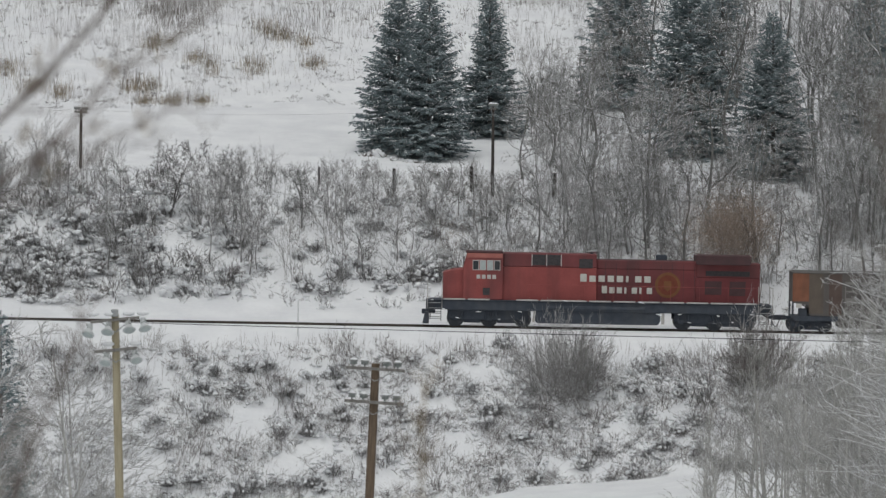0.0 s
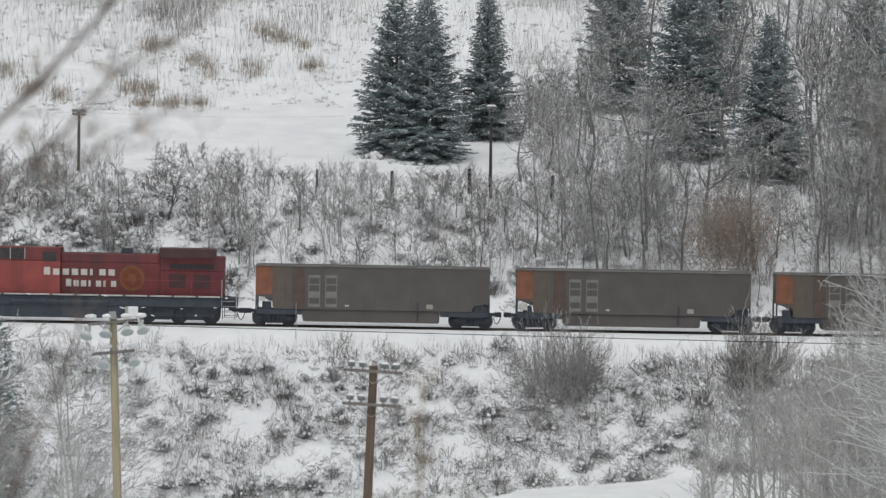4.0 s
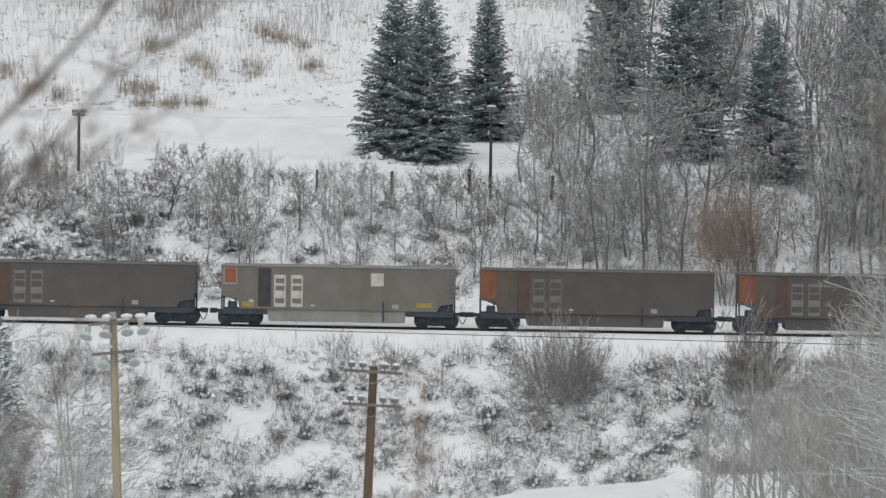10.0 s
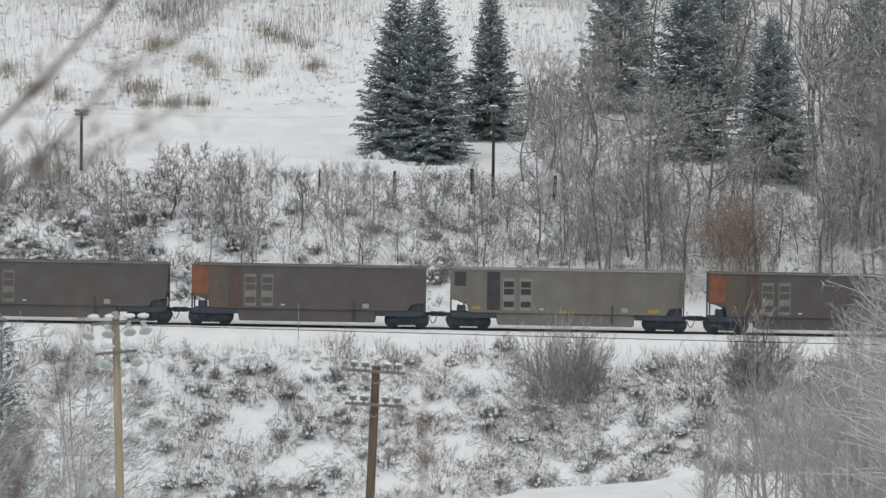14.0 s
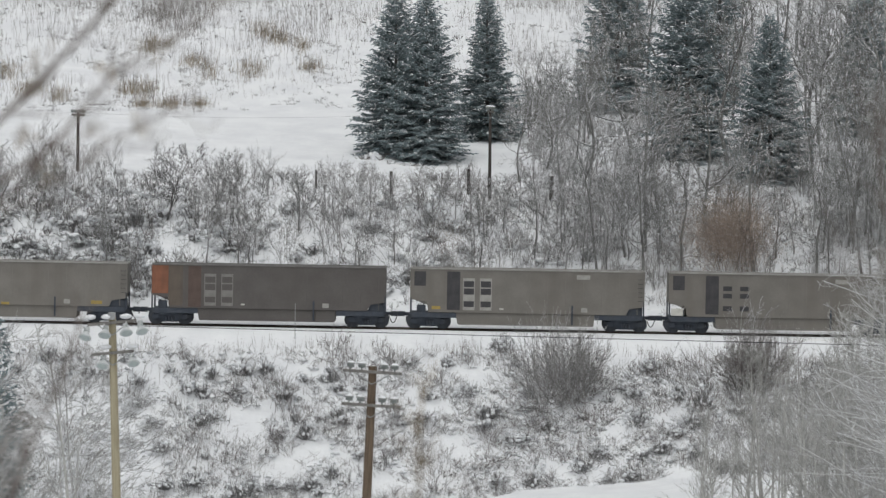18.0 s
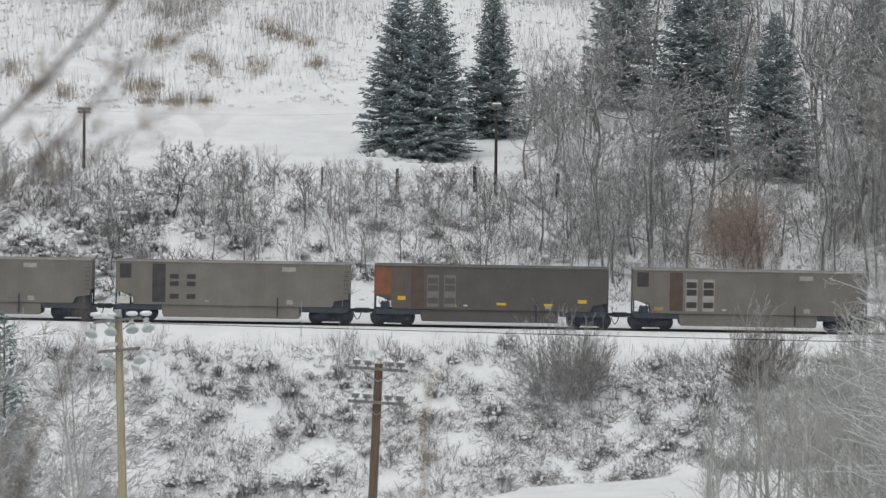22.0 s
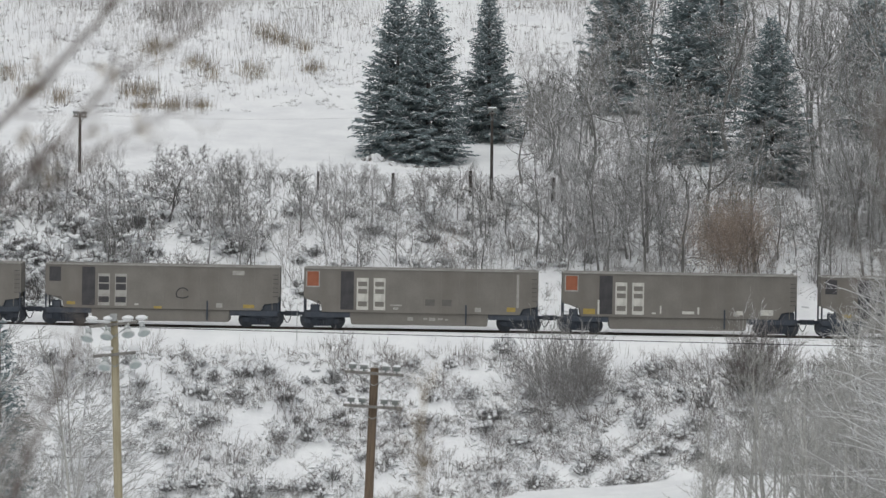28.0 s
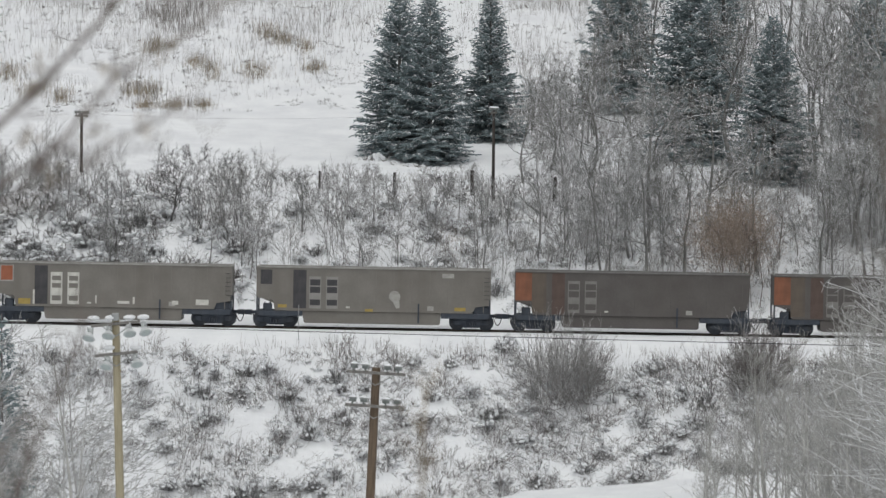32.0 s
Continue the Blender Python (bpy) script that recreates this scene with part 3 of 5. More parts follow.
def locomotive():
    loco = empty("diesel_locomotive")
    tagged(loco, "red diesel freight locomotive with white lettering, dusty roof", "locomotive")
    sill, w = 1.70, 1.50
    part("underframe", box(-10.9, 10.7, -1.45, 1.45, 1.05, sill - 0.06, bevel=0.03), BLACK, loco)
    part("walkway", box(-10.6, 10.35, -1.56, 1.56, sill - 0.06, sill - 0.003, bevel=0.01), BLACK, loco)
    # white sill stripe in short lengths
    for i in range(13):
        a = -9.8 + i * 1.52
        if i != 2:
            part("sill_stripe", shared("sill_stripe", 0, WHITE, lambda: box(0, 1.36, -1.585, -1.561, sill - 0.02, sill + 0.07, bevel=0.006)), WHITE, loco, at=pose(a, 0, 0))
    nose = prism([(-9.86, sill), (-8.1, sill), (-8.1, 3.72), (-9.3, 3.56), (-9.86, 3.38)], -1.25, 1.25, bevel=0.06)
    part("nose", nose, RED, loco)
    cab = prism([(-8.6, sill), (-6.1, sill), (-6.1, 4.62), (-8.35, 4.62), (-8.6, 3.7)], -w, w, bevel=0.05)
    part("cab", cab, RED, loco)
    part("cab_roof", box(-8.45, -6.1, -1.42, 1.42, 4.62, 4.74, bevel=0.05), RED_DUSTY, loco)
    flat("roof_board", loco, -8.40, -6.15, 4.32, 4.60, SALMON, 0.03, -w, "lighter red board over the cab windows")
    for k, x in enumerate((-8.02, -7.58, -7.12, -6.68)):
        win = flat("cab_window", loco, x, x + 0.40, 3.55, 4.18, WHITE, 0.02, -w)
        # The two middle panes carry the bright view through the cab as pale colour.
        flat("pane", win, 0.04, 0.36, 0.04, 0.59, GLASS if k in (0, 3) else LAMP_GLASS, 0.006, -0.02)
    part("windshield", box(-8.62, -8.56, -1.1, 1.1, 3.85, 4.4, bevel=0.02), GLASS, loco, at=pose(0.02, 0, 0))
    part("equipment_hood", box(-6.1, -0.25, -1.3, 1.3, sill, 3.80, bevel=0.02), RED, loco)
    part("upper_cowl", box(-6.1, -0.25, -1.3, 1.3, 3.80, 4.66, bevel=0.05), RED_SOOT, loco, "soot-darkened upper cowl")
    part("engine_hood", box(-0.25, 6.0, -0.98, 0.98, sill, 3.74, bevel=0.02), RED_REAR, loco)
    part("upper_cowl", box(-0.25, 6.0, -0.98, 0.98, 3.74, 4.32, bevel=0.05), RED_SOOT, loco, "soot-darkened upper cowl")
    part("radiator_hood", box(6.0, 10.0, -1.02, 1.02, sill, 3.3, bevel=0.02), RED_REAR, loco)
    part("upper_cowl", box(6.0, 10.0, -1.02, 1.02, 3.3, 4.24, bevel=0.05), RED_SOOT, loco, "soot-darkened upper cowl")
    part("radiator_wing", prism([(5.95, 4.24), (6.05, 4.12), (9.3, 4.12), (9.4, 4.24), (9.4, 4.72), (5.95, 4.72)], -1.52, 1.52, bevel=0.04), RED_DUSTY, loco)
    part("hood_roof", box(-6.05, 5.9, -0.9, 0.9, 4.30, 4.34, bevel=0.01), RED_DUSTY, loco)
    for x0 in (-4.28, -3.36):
        flat("intake_grille", loco, x0, x0 + 0.84, 3.92, 4.58, GRILLE, 0.02, -1.3)
        flat("intake_frame", loco, x0 - 0.05, x0, 3.88, 4.60, WHITE, 0.025, -1.3)
    flat("intake_frame", loco, -2.50, -2.45, 3.88, 4.60, WHITE, 0.025, -1.3)
    flat("blower_vent", loco, -1.35, -0.5, 3.78, 4.36, GRILLE, 0.03, -1.3)
    flat("radiator_grille", loco, 6.6, 9.35, 3.42, 3.74, GRILLE, 0.03, -1.02)
    flat("engine_door", loco, 6.55, 7.6, 2.25, 3.1, RED_DUSTY, 0.015, -1.02)
    flat("engine_door", loco, 8.1, 9.1, 2.2, 3.1, RED_DUSTY, 0.015, -1.02)
    flat("cab_vent", loco, -7.36, -6.92, 2.0, 2.45, GRILLE, 0.015, -w)
    for x in np.arange(0.3, 5.9, 0.7):
        part("door_seam", shared("door_seam", 0, RED_DUSTY, lambda: box(-0.012, 0.012, -0.008, 0.004, 1.8, 4.1)), RED_DUSTY, loco, at=pose(float(x), -0.98, 0))
    part("exhaust_stack", box(3.5, 4.2, -0.3, 0.3, 4.3, 4.68, bevel=0.05), BLACK, loco)
    part("horn", tube((-0.9, -0.2, 4.8), (-0.2, -0.2, 4.82), 0.05, 0.11), STEEL, loco)
    part("horn_bracket", box(-0.65, -0.45, -0.25, -0.15, 4.3, 4.8, bevel=0.02), BLACK, loco)
    # two rows of plain white blocks and the round gold emblem
    row1 = [-1.27 + 0.575 * i for i in range(8)]
    for i, x in enumerate(row1):
        big = i == 0
        flat("marking_block", loco, x, x + (0.40 if i != 5 else 0.16), 2.94, 3.43 if big else 3.33, MARK, 0.012, -1.0 if x > -0.25 else -1.305)
    for i, x in enumerate([0.10 + 0.47 * k for k in range(7)]):
        flat("marking_block", loco, x, x + (0.33 if i not in (3, 5) else 0.14), 2.23, 2.71 if i == 0 else 2.61, MARK, 0.012, -1.0)
    for i in range(4):
        flat("marking_block", loco, -7.76 + 0.33 * i, -7.53 + 0.33 * i, 3.02, 3.27, WHITE, 0.012, -w)
    part("emblem_ring", tube((4.23, -0.985, 2.80), (4.23, -0.995, 2.80), 0.80, sides=36), GOLD, loco, "faded gold round emblem")
    part("emblem_disc", tube((4.23, -0.995, 2.80), (4.23, -1.003, 2.80), 0.62, sides=36), MAROON, loco)
    part("emblem_shield", prism([(4.0, 2.6), (4.23, 2.42), (4.46, 2.6), (4.46, 3.05), (4.0, 3.05)], -1.012, -1.003), GOLD, loco)
    # snow caked on the running gear and along the sill
    rng = random.Random(21)
    for x, z in ((-9.8, 1.1), (-8.9, 0.55), (-7.6, 0.95), (-6.3, 0.5), (-5.0, 1.0), (-4.3, 0.7), (3.7, 0.95), (5.0, 1.0), (5.6, 0.5), (7.4, 0.95), (8.3, 0.55), (9.5, 1.05), (-10.5, 1.66), (10.2, 1.66), (2.6, 1.7), (-2.2, 1.72)):
        cake = bmesh.new()
        bmesh.ops.create_icosphere(cake, subdivisions=1, radius=0.06, matrix=Matrix.Diagonal((rng.uniform(1.2, 4.0), 0.7, rng.uniform(0.5, 0.9), 1)))
        part("snow_cake", cake, SNOW_CLUMP, loco, "", pose(x, -1.50 if z < 1.5 else -1.58, z, 0, rng.uniform(-20, 20), 0))
    # tank, bogies, ends
    tank = prism([(-4.1, 0.55), (-3.95, 0.28), (3.65, 0.28), (3.8, 0.55), (3.8, 1.2), (-4.1, 1.2)], -1.35, 1.35, bevel=0.06)
    part("fuel_tank", tank, BLACK, loco)
    part("air_reservoir", tube((-3.3, -1.42, 1.28), (2.8, -1.42, 1.28), 0.14, sides=12), BLACK, loco)
    part("sand_pipe", tube((-4.15, -1.3, 0.35), (-4.05, -1.3, 1.2), 0.09, sides=8), WHITE, loco, "snow-caked sand pipe")
    part("filler_pipe", tube((3.95, -1.3, 0.35), (3.95, -1.3, 1.1), 0.1, sides=8), WHITE, loco, "snow-caked filler pipe")
    truck(loco, -6.93, (-2.1, 0.0, 2.1), 0.52, "locomotive")
    truck(loco, 7.2, (-2.0, 0.0, 2.0), 0.52, "locomotive")
    for s in (-1, 1):
        coupler(loco, s * (10.3 if s < 0 else 10.5), s)
        x = s * 10.35
        for y in (-1.48, 1.48):
            st = part("step_ladder", shared("step_ladder", 0, BLACK, lambda: box(-0.42, -0.38, -0.12, 0.12, 0.35, 1.66, box(0.38, 0.42, -0.12, 0.12, 0.35, 1.66))), BLACK, loco, at=pose(x, y, 0))
            for k in range(4):
                part("tread", shared("tread", 0, STEEL, lambda: box(-0.38, 0.38, -0.13, 0.13, -0.02, 0.02, bevel=0.006)), STEEL, st, at=pose(0, 0, 0.48 + 0.33 * k))
        part("end_plate", box(min(x, x + s * 0.35), max(x, x + s * 0.35), -1.4, 1.4, 0.9, 1.68, bevel=0.03), BLACK, loco)
        rail = bmesh.new()
        for y in (-1.45, 1.45):
            for dx in (-0.45, 0.45):
                tube((x + dx, y, 1.1), (x + dx, y, 2.75), 0.025, sides=6, bm=rail)
            tube((x - 0.45, y, 2.75), (x - 0.45 - s * 0.0, y * 0.8, 2.78), 0.02, sides=6, bm=rail)
        tube((x + s * 0.45, -1.45, 2.7), (x + s * 0.45, 1.45, 2.7), 0.022, sides=6, bm=rail)
        part("handrail", rail, WHITE, loco, "white end handrails")
    run = bmesh.new()
    for i in range(9):
        tube((-4.6 + 1.8 * i, -1.52, sill), (-4.6 + 1.8 * i, -1.52, 2.7), 0.014, sides=5, bm=run)
    tube((-4.6, -1.52, 2.7), (9.8, -1.52, 2.7), 0.014, sides=5, bm=run)
    part("side_handrail", run, RED, loco)
    part("snow_plough", prism([(-11.1, 0.15), (-10.7, 0.15), (-10.7, 0.9), (-10.95, 0.9)], -1.4, 1.4, bevel=0.02), BLACK, loco)
    return loco


LOCO = locomotive()


def motions():
    """The train rolls down the valley and out of view; the wheels turn with it."""
    def along(offset):
        rows = []
        for t, p in RUN:
            x = offset + p / PX
            rows.append((t, pose(x, 0, -GRADE * x, 0, SLOPE, 0)))
        return rows
    walk(LOCO, along((826.5 - 784 - 1914) / PX))
    for i, car in enumerate(WAGONS):
        walk(car, along(2.06 + (i + 1 - 4) * PITCH + SLACK.get(i + 1, 0)))
    ts, ps = [a for a, _ in RUN], [b for _, b in RUN]
    for (kind, x, r), obs in WHEELSETS.items():
        steps = int(7829 / PX / r / radians(75)) + 1
        rows = []
        for k in range(steps + 1):
            t = 32.0 * k / steps
            turn = (float(np.interp(t, ts, ps)) - 2149) / PX / r
            rows.append((t, pose(x, 0, r) @ Matrix.Rotation(turn, 4, "Y")))
        walk(obs[0], rows)
        for ob in obs[1:]:
            ob.rotation_mode = "QUATERNION"
            keys = ob.animation_data_create()
            keys.action = obs[0].animation_data.action
            keys.action_slot = obs[0].animation_data.action_slot


# ---- poles, lamps and posts
def floodlight_pole(x, y, top, lean):
    base = gz(x, y) - 0.3
    h = top - base
    p = empty("floodlight_pole", pose(x - h * math.sin(radians(lean)), y, base, 0, lean, 0))
    tagged(p, "tall pale wooden pole with two tiers of round floodlights", "light pole")
    part("pole", tube((0, 0, 0), (0, 0, h), 0.20, 0.15, 14), POLE_PALE, p)

    def lamp(lx, lz, turn):
        bm = tube((0, 0, 0), (0, -0.24, -0.06), 0.09, 0.25, 18)
        tube((0, -0.24, -0.06), (0, -0.27, -0.068), 0.26, 0.26, 18, bm)
        tube((0, 0.22, 0.05), (0, 0, 0), 0.09, 0.13, 12, bm)
        box(-0.02, 0.02, -0.06, 0.02, -0.02, 0.30, bm)
        m = pose(lx, -0.22, lz, 40, 0, turn)
        la = part("floodlight", bm, LAMP_SHELL, p, "white round floodlight with snow on top", m)
        part("lens", tube((0, -0.27, -0.068), (0, -0.282, -0.071), 0.205, 0.205, 18), LAMP_GLASS, la)
        cap = bmesh.new()
        bmesh.ops.create_icosphere(cap, subdivisions=2, radius=0.22, matrix=Matrix.Diagonal((1.15, 0.8, 0.5, 1)))
        part("snow_cap", cap, SNOW_CLUMP, p, at=pose(lx * 0.92 + 0.06, -0.16, (h - 0.22 if lz > h - 1.0 else h - 1.42) + 0.24))
    for lz, half, lamps in ((h - 0.22, 0.98, ((-1.02, -0.34, -22), (-0.27, -0.27, -8), (0.54, -0.20, 12), (1.14, -0.16, 24))), (h - 1.42, 0.86, ((-0.38, -0.29, -12), (0.78, -0.22, 18)))):
        part("crossarm", box(-half, half, -0.24, -0.13, -0.06, 0.06, bevel=0.012), POLE_GREY, p, at=pose(0, 0, lz, 0, -4, 0))
        for lx, dz, turn in lamps:
            lamp(lx, lz + dz, turn)
        br = tube((-0.6, -0.18, -0.05), (0, -0.16, -0.5), 0.02, sides=6)
        tube((0.6, -0.18, -0.05), (0, -0.16, -0.5), 0.02, sides=6, bm=br)
        part("brace", br, STEEL, p, at=pose(0, 0, lz))
    part("junction_box", box(-0.14, 0.14, -0.30, -0.12, 0, 0.3, bevel=0.02), STEEL, p, at=pose(0, 0, h - 0.1))


def utility_pole(x, y, top, lean, material=POLE_BROWN, arms=2, width=1.24, radius=0.19, label="brown wooden utility pole with two crossarms and insulators"):
    base = gz(x, y) - 0.3
    h = top - base
    p = empty("utility_pole", pose(x - h * math.sin(radians(lean)), y, base, 0, lean, 0))
    tagged(p, label, "utility pole")
    part("pole", tube((0, 0, 0), (0, 0, h), radius * 1.15, radius * 0.9, 12), material, p)
    for k in range(arms):
        z = h - 0.22 - 1.4 * k
        roll = pose(0, 0, z, 0, 2.2 - lean * 0.4, 0)
        part("crossarm", box(-width, width, -radius - 0.12, -radius + 0.02, -0.06, 0.06, bevel=0.012), POLE_GREY, p, at=roll)
        for lx in (-0.93, -0.46, 0.46, 0.93):
            lx *= width / 1.24
            ins = tube((lx, -radius - 0.05, 0.05), (lx, -radius - 0.05, 0.16), 0.04, sides=8)
            tube((lx, -radius - 0.05, 0.16), (lx, -radius - 0.05, 0.28), 0.17, 0.13, 12, ins)
            tube((lx, -radius - 0.05, 0.28), (lx, -radius - 0.05, 0.34), 0.21, 0.16, 12, ins)
            ins = part("insulator", ins, CERAMIC, p, at=roll)
            cap = tube((lx, -radius - 0.05, 0.34), (lx, -radius - 0.05, 0.42), 0.18, 0.08, 10)
            part("snow_cap", cap, SNOW_CLUMP, ins)
        br = tube((-0.62 * width, -radius - 0.06, -0.05), (0, -radius, -0.52), 0.018, sides=6)
        tube((0.62 * width, -radius - 0.06, -0.05), (0, -radius, -0.52), 0.018, sides=6, bm=br)
        part("brace", br, STEEL, p, at=roll)
    return p


floodlight_pole(-13.06, -110, 4.85, -1.3)
utility_pole(-2.82, -100, 2.41, 2.7)
for x, y, top, w in ((-24.7, 26, 13.75, 0.46), (3.39, 22, 13.95, 0.22)):
    utility_pole(x, y, top, 0.6, POLE_DARK, 1, w, 0.10, "slim weathered wooden line pole with a short crossarm")


def post(x, y, top, r, lean, label, material=POLE_DARK):
    base = gz(x, y) - 0.2
    bm = tube((0, 0, 0), (0, 0, top - base), r, r * 0.9, 10)
    cap = part("fence_post", bm, material, at=pose(x, y, base, 0, lean, 0))
    tagged(cap, label, "post", "posts along the slope")


for x, y, top, r, lean in ((-3.3, 22.3, 9.7, 0.12, 0), (1.95, 22.3, 9.85, 0.14, -1), (7.45, 21.5, 9.4, 0.13, 3), (-8.4, 23, 9.8, 0.08, 1), (-13.7, 23.6, 9.9, 0.07, 0)):
    post(x, y, top, r, lean, "short weathered wooden post standing in snowy brush")
post(-9.0, -4.2, 1.7, 0.022, 0.5, "thin steel marker rod beside the track", STEEL)


def cable():
    bm = bmesh.new()
    pts = [(-58 + 4 * i, -97.0, 3.62 - 0.027 * (-58 + 4 * i) + 0.00010 * (-58 + 4 * i) ** 2) for i in range(30)]
    for a, b in zip(pts, pts[1:]):
        tube(a, b, 0.016, sides=5, bm=bm)
    bmesh.ops.remove_doubles(bm, verts=bm.verts, dist=0.004)
    tagged(part("overhead_cable", bm, GRILLE), "thin black overhead cable crossing the valley", "cable")


cable()


def line_wire():
    bm = bmesh.new()
    for a, c in (((-62, 28, 13.3), (-24.7, 25.85, 13.72)), ((-24.7, 25.85, 13.72), (3.39, 21.85, 13.92)), ((3.39, 21.85, 13.92), (40, 19, 13.6))):
        pts = [Vector(a).lerp(Vector(c), k / 12) - Vector((0, 0, 0.7 * (k / 12) * (1 - k / 12) * 4 * 0.7)) for k in range(13)]
        for p, q in zip(pts, pts[1:]):
            tube(p, q, 0.0035, sides=4, bm=bm)
    bmesh.ops.remove_doubles(bm, verts=bm.verts, dist=0.002)
    tagged(part("line_wire", bm, GRILLE), "thin wire strung between old line poles", "cable")


line_wire()


# ---- plants
def limb(segs, rng, p, d, length, r, depth, spread, droop, forks=(0, 2, 2), shrink=0.58, first=0.2, jitter=0.2):
    """A bent tapering limb with its side limbs, added to segs. forks: side limbs at each bend, by depth."""
    p, d = np.array(p, float), np.array(d, float)
    d /= np.linalg.norm(d)
    steps = (1, 3, 4, 5)[depth]
    step = length / steps
    for i in range(steps):
        d = d + rng.normal(0, jitter, 3) * 0.7 + np.array([0, 0, droop])
        d /= np.linalg.norm(d)
        q = p + d * step
        f0, f1 = 1 - 0.7 * i / steps, 1 - 0.7 * (i + 1) / steps
        segs.append((*p, *q, r * f0, r * f1))
        if depth > 0 and (i + 1) / steps > first:
            for _ in range(forks[depth]):
                a = rng.uniform(0, 2 * math.pi)
                side = np.cross(d, [math.cos(a), math.sin(a), 0.3])
                side /= np.linalg.norm(side) + 1e-6
                e = d * math.cos(spread) + side * math.sin(spread) + np.array([0, 0, 0.15])
                ln = length * shrink * rng.uniform(0.7, 1.2) * (1 - 0.35 * i / steps)
                limb(segs, rng, p + (q - p) * rng.uniform(0.2, 1), e, ln, r * f1 * 0.55, depth - 1, spread * 1.05, droop, forks, shrink, first, jitter)
        p = q


TREE_FORM = {  # first limb, limbs a step, rise, reach, droop, sway
    "slim": (0.16, 3, 0.55, 0.30, 0.03, 0.09), "open": (0.12, 3, 0.45, 0.40, 0.04, 0.12), "birch": (0.22, 3, 0.50, 0.30, -0.02, 0.06),
    "frost": (0.12, 3, 0.18, 0.33, 0.01, 0.04), "wisp": (0.18, 3, 0.80, 0.24, 0.03, 0.04),
    "oak": (0.22, 3, 0.34, 0.60, 0.0, 0.12), "wide": (0.12, 2, 0.35, 0.52, 0.0, 0.13)}


def tree_kind(seed, height, kind):
    """Bars of a bare tree: trunk and crown."""
    rng = np.random.default_rng(seed)
    start, many, rise, reach, droop, sway = TREE_FORM[kind]
    trunk, crown = [], []
    p, d = np.zeros(3), np.array([rng.normal(0, 0.05), rng.normal(0, 0.05), 1.0])
    n = 9
    r0 = height * (0.016 if kind in ("open", "wide", "oak") else 0.010)
    for i in range(n):
        d = d + rng.normal(0, sway, 3)
        d[2] = max(d[2], 0.8)
        d /= np.linalg.norm(d)
        q = p + d * height / n
        ra, rb = r0 * (1 - 0.9 * i / n), r0 * (1 - 0.9 * (i + 1) / n)
        trunk.append((*p, *q, ra, rb))
        if i / n >= start:
            for _ in range(many):
                a, el = rng.uniform(0, 2 * math.pi), rise + rng.normal(0, 0.18)
                e = np.array([math.cos(a) * math.cos(el), math.sin(a) * math.cos(el), math.sin(el)])
                ln = height * reach * (1.15 - 0.8 * i / n) * rng.uniform(0.7, 1.2)
                limb(crown, rng, p + (q - p) * rng.uniform(0, 1), e, ln, max(ra * (0.62 if kind in ("wide", "oak") else 0.42), 0.012), 3 if kind in ("wide", "oak") else 2, 0.42 if kind == "frost" else 0.62, droop,
                     (0, 1, 1, 1) if kind in ("wide", "oak") else (0, 1, 2) if kind in ("birch", "frost") else (0, 1, 1), jitter=0.11 if kind in ("frost", "wisp") else 0.26 if kind in ("wide", "oak") else 0.2)
        p = q
    return trunk, crown


def thin(segs, low):
    return [(*s[:6], max(s[6], low), max(s[7], low * 0.8)) for s in segs]


TREES = {}
for kind, heights, bark in (("slim", (4.2, 5.0, 4.6, 5.6), BARK), ("open", (4.0, 4.6, 5.2), LIMB), ("birch", (9.0, 10.5, 8.0), LIMB), ("frost", (10.0, 9.0, 11.0), FROST), ("wisp", (9.0, 10.0, 8.0), HAZEL), ("wide", (7.0, 8.0, 6.4), LIMB), ("oak", (6.4,), BARK_DARK)):
    TREES[kind] = []
    for i, h in enumerate(heights):
        a, b = tree_kind(11 * i + len(kind), h, kind)
        TREES[kind].append((bars(thin(a, 0.02), bark, "trunk", 5), bars(thin(b, 0.013 if kind in ("wide", "oak") else 0.0085), TWIG_PALE if kind == "slim" else bark, "crown", 4 if kind in ("open", "wide", "oak") else 3, kind in ("open", "birch", "wide", "oak"))))


def bush_kind(seed, height, stems, spread, forks=(0, 1, 2), low=0.009, material=TWIG, depth=2, foot=0.12, shrink=0.5):
    """Meshes of a bush: its stems, and its twigs."""
    rng = np.random.default_rng(seed)
    thick, fine = [], []
    for _ in range(stems):
        a, tilt = rng.uniform(0, 2 * math.pi), abs(rng.normal(0, spread))
        d = (math.cos(a) * math.sin(tilt), math.sin(a) * math.sin(tilt), math.cos(tilt))
        p = (rng.normal(0, foot * height), rng.normal(0, foot * height), -0.1)
        segs = []
        limb(segs, rng, p, d, height * rng.uniform(0.6, 1.0), 0.0105 * height ** 0.6, depth, 0.5, 0.0, forks, shrink, 0.3)
        for q in segs:
            (thick if q[6] > 0.006 * height ** 0.6 else fine).append(q)
    return bars(thin(thick, low), material, "stem"), bars(thin(fine, low), material, "crown")


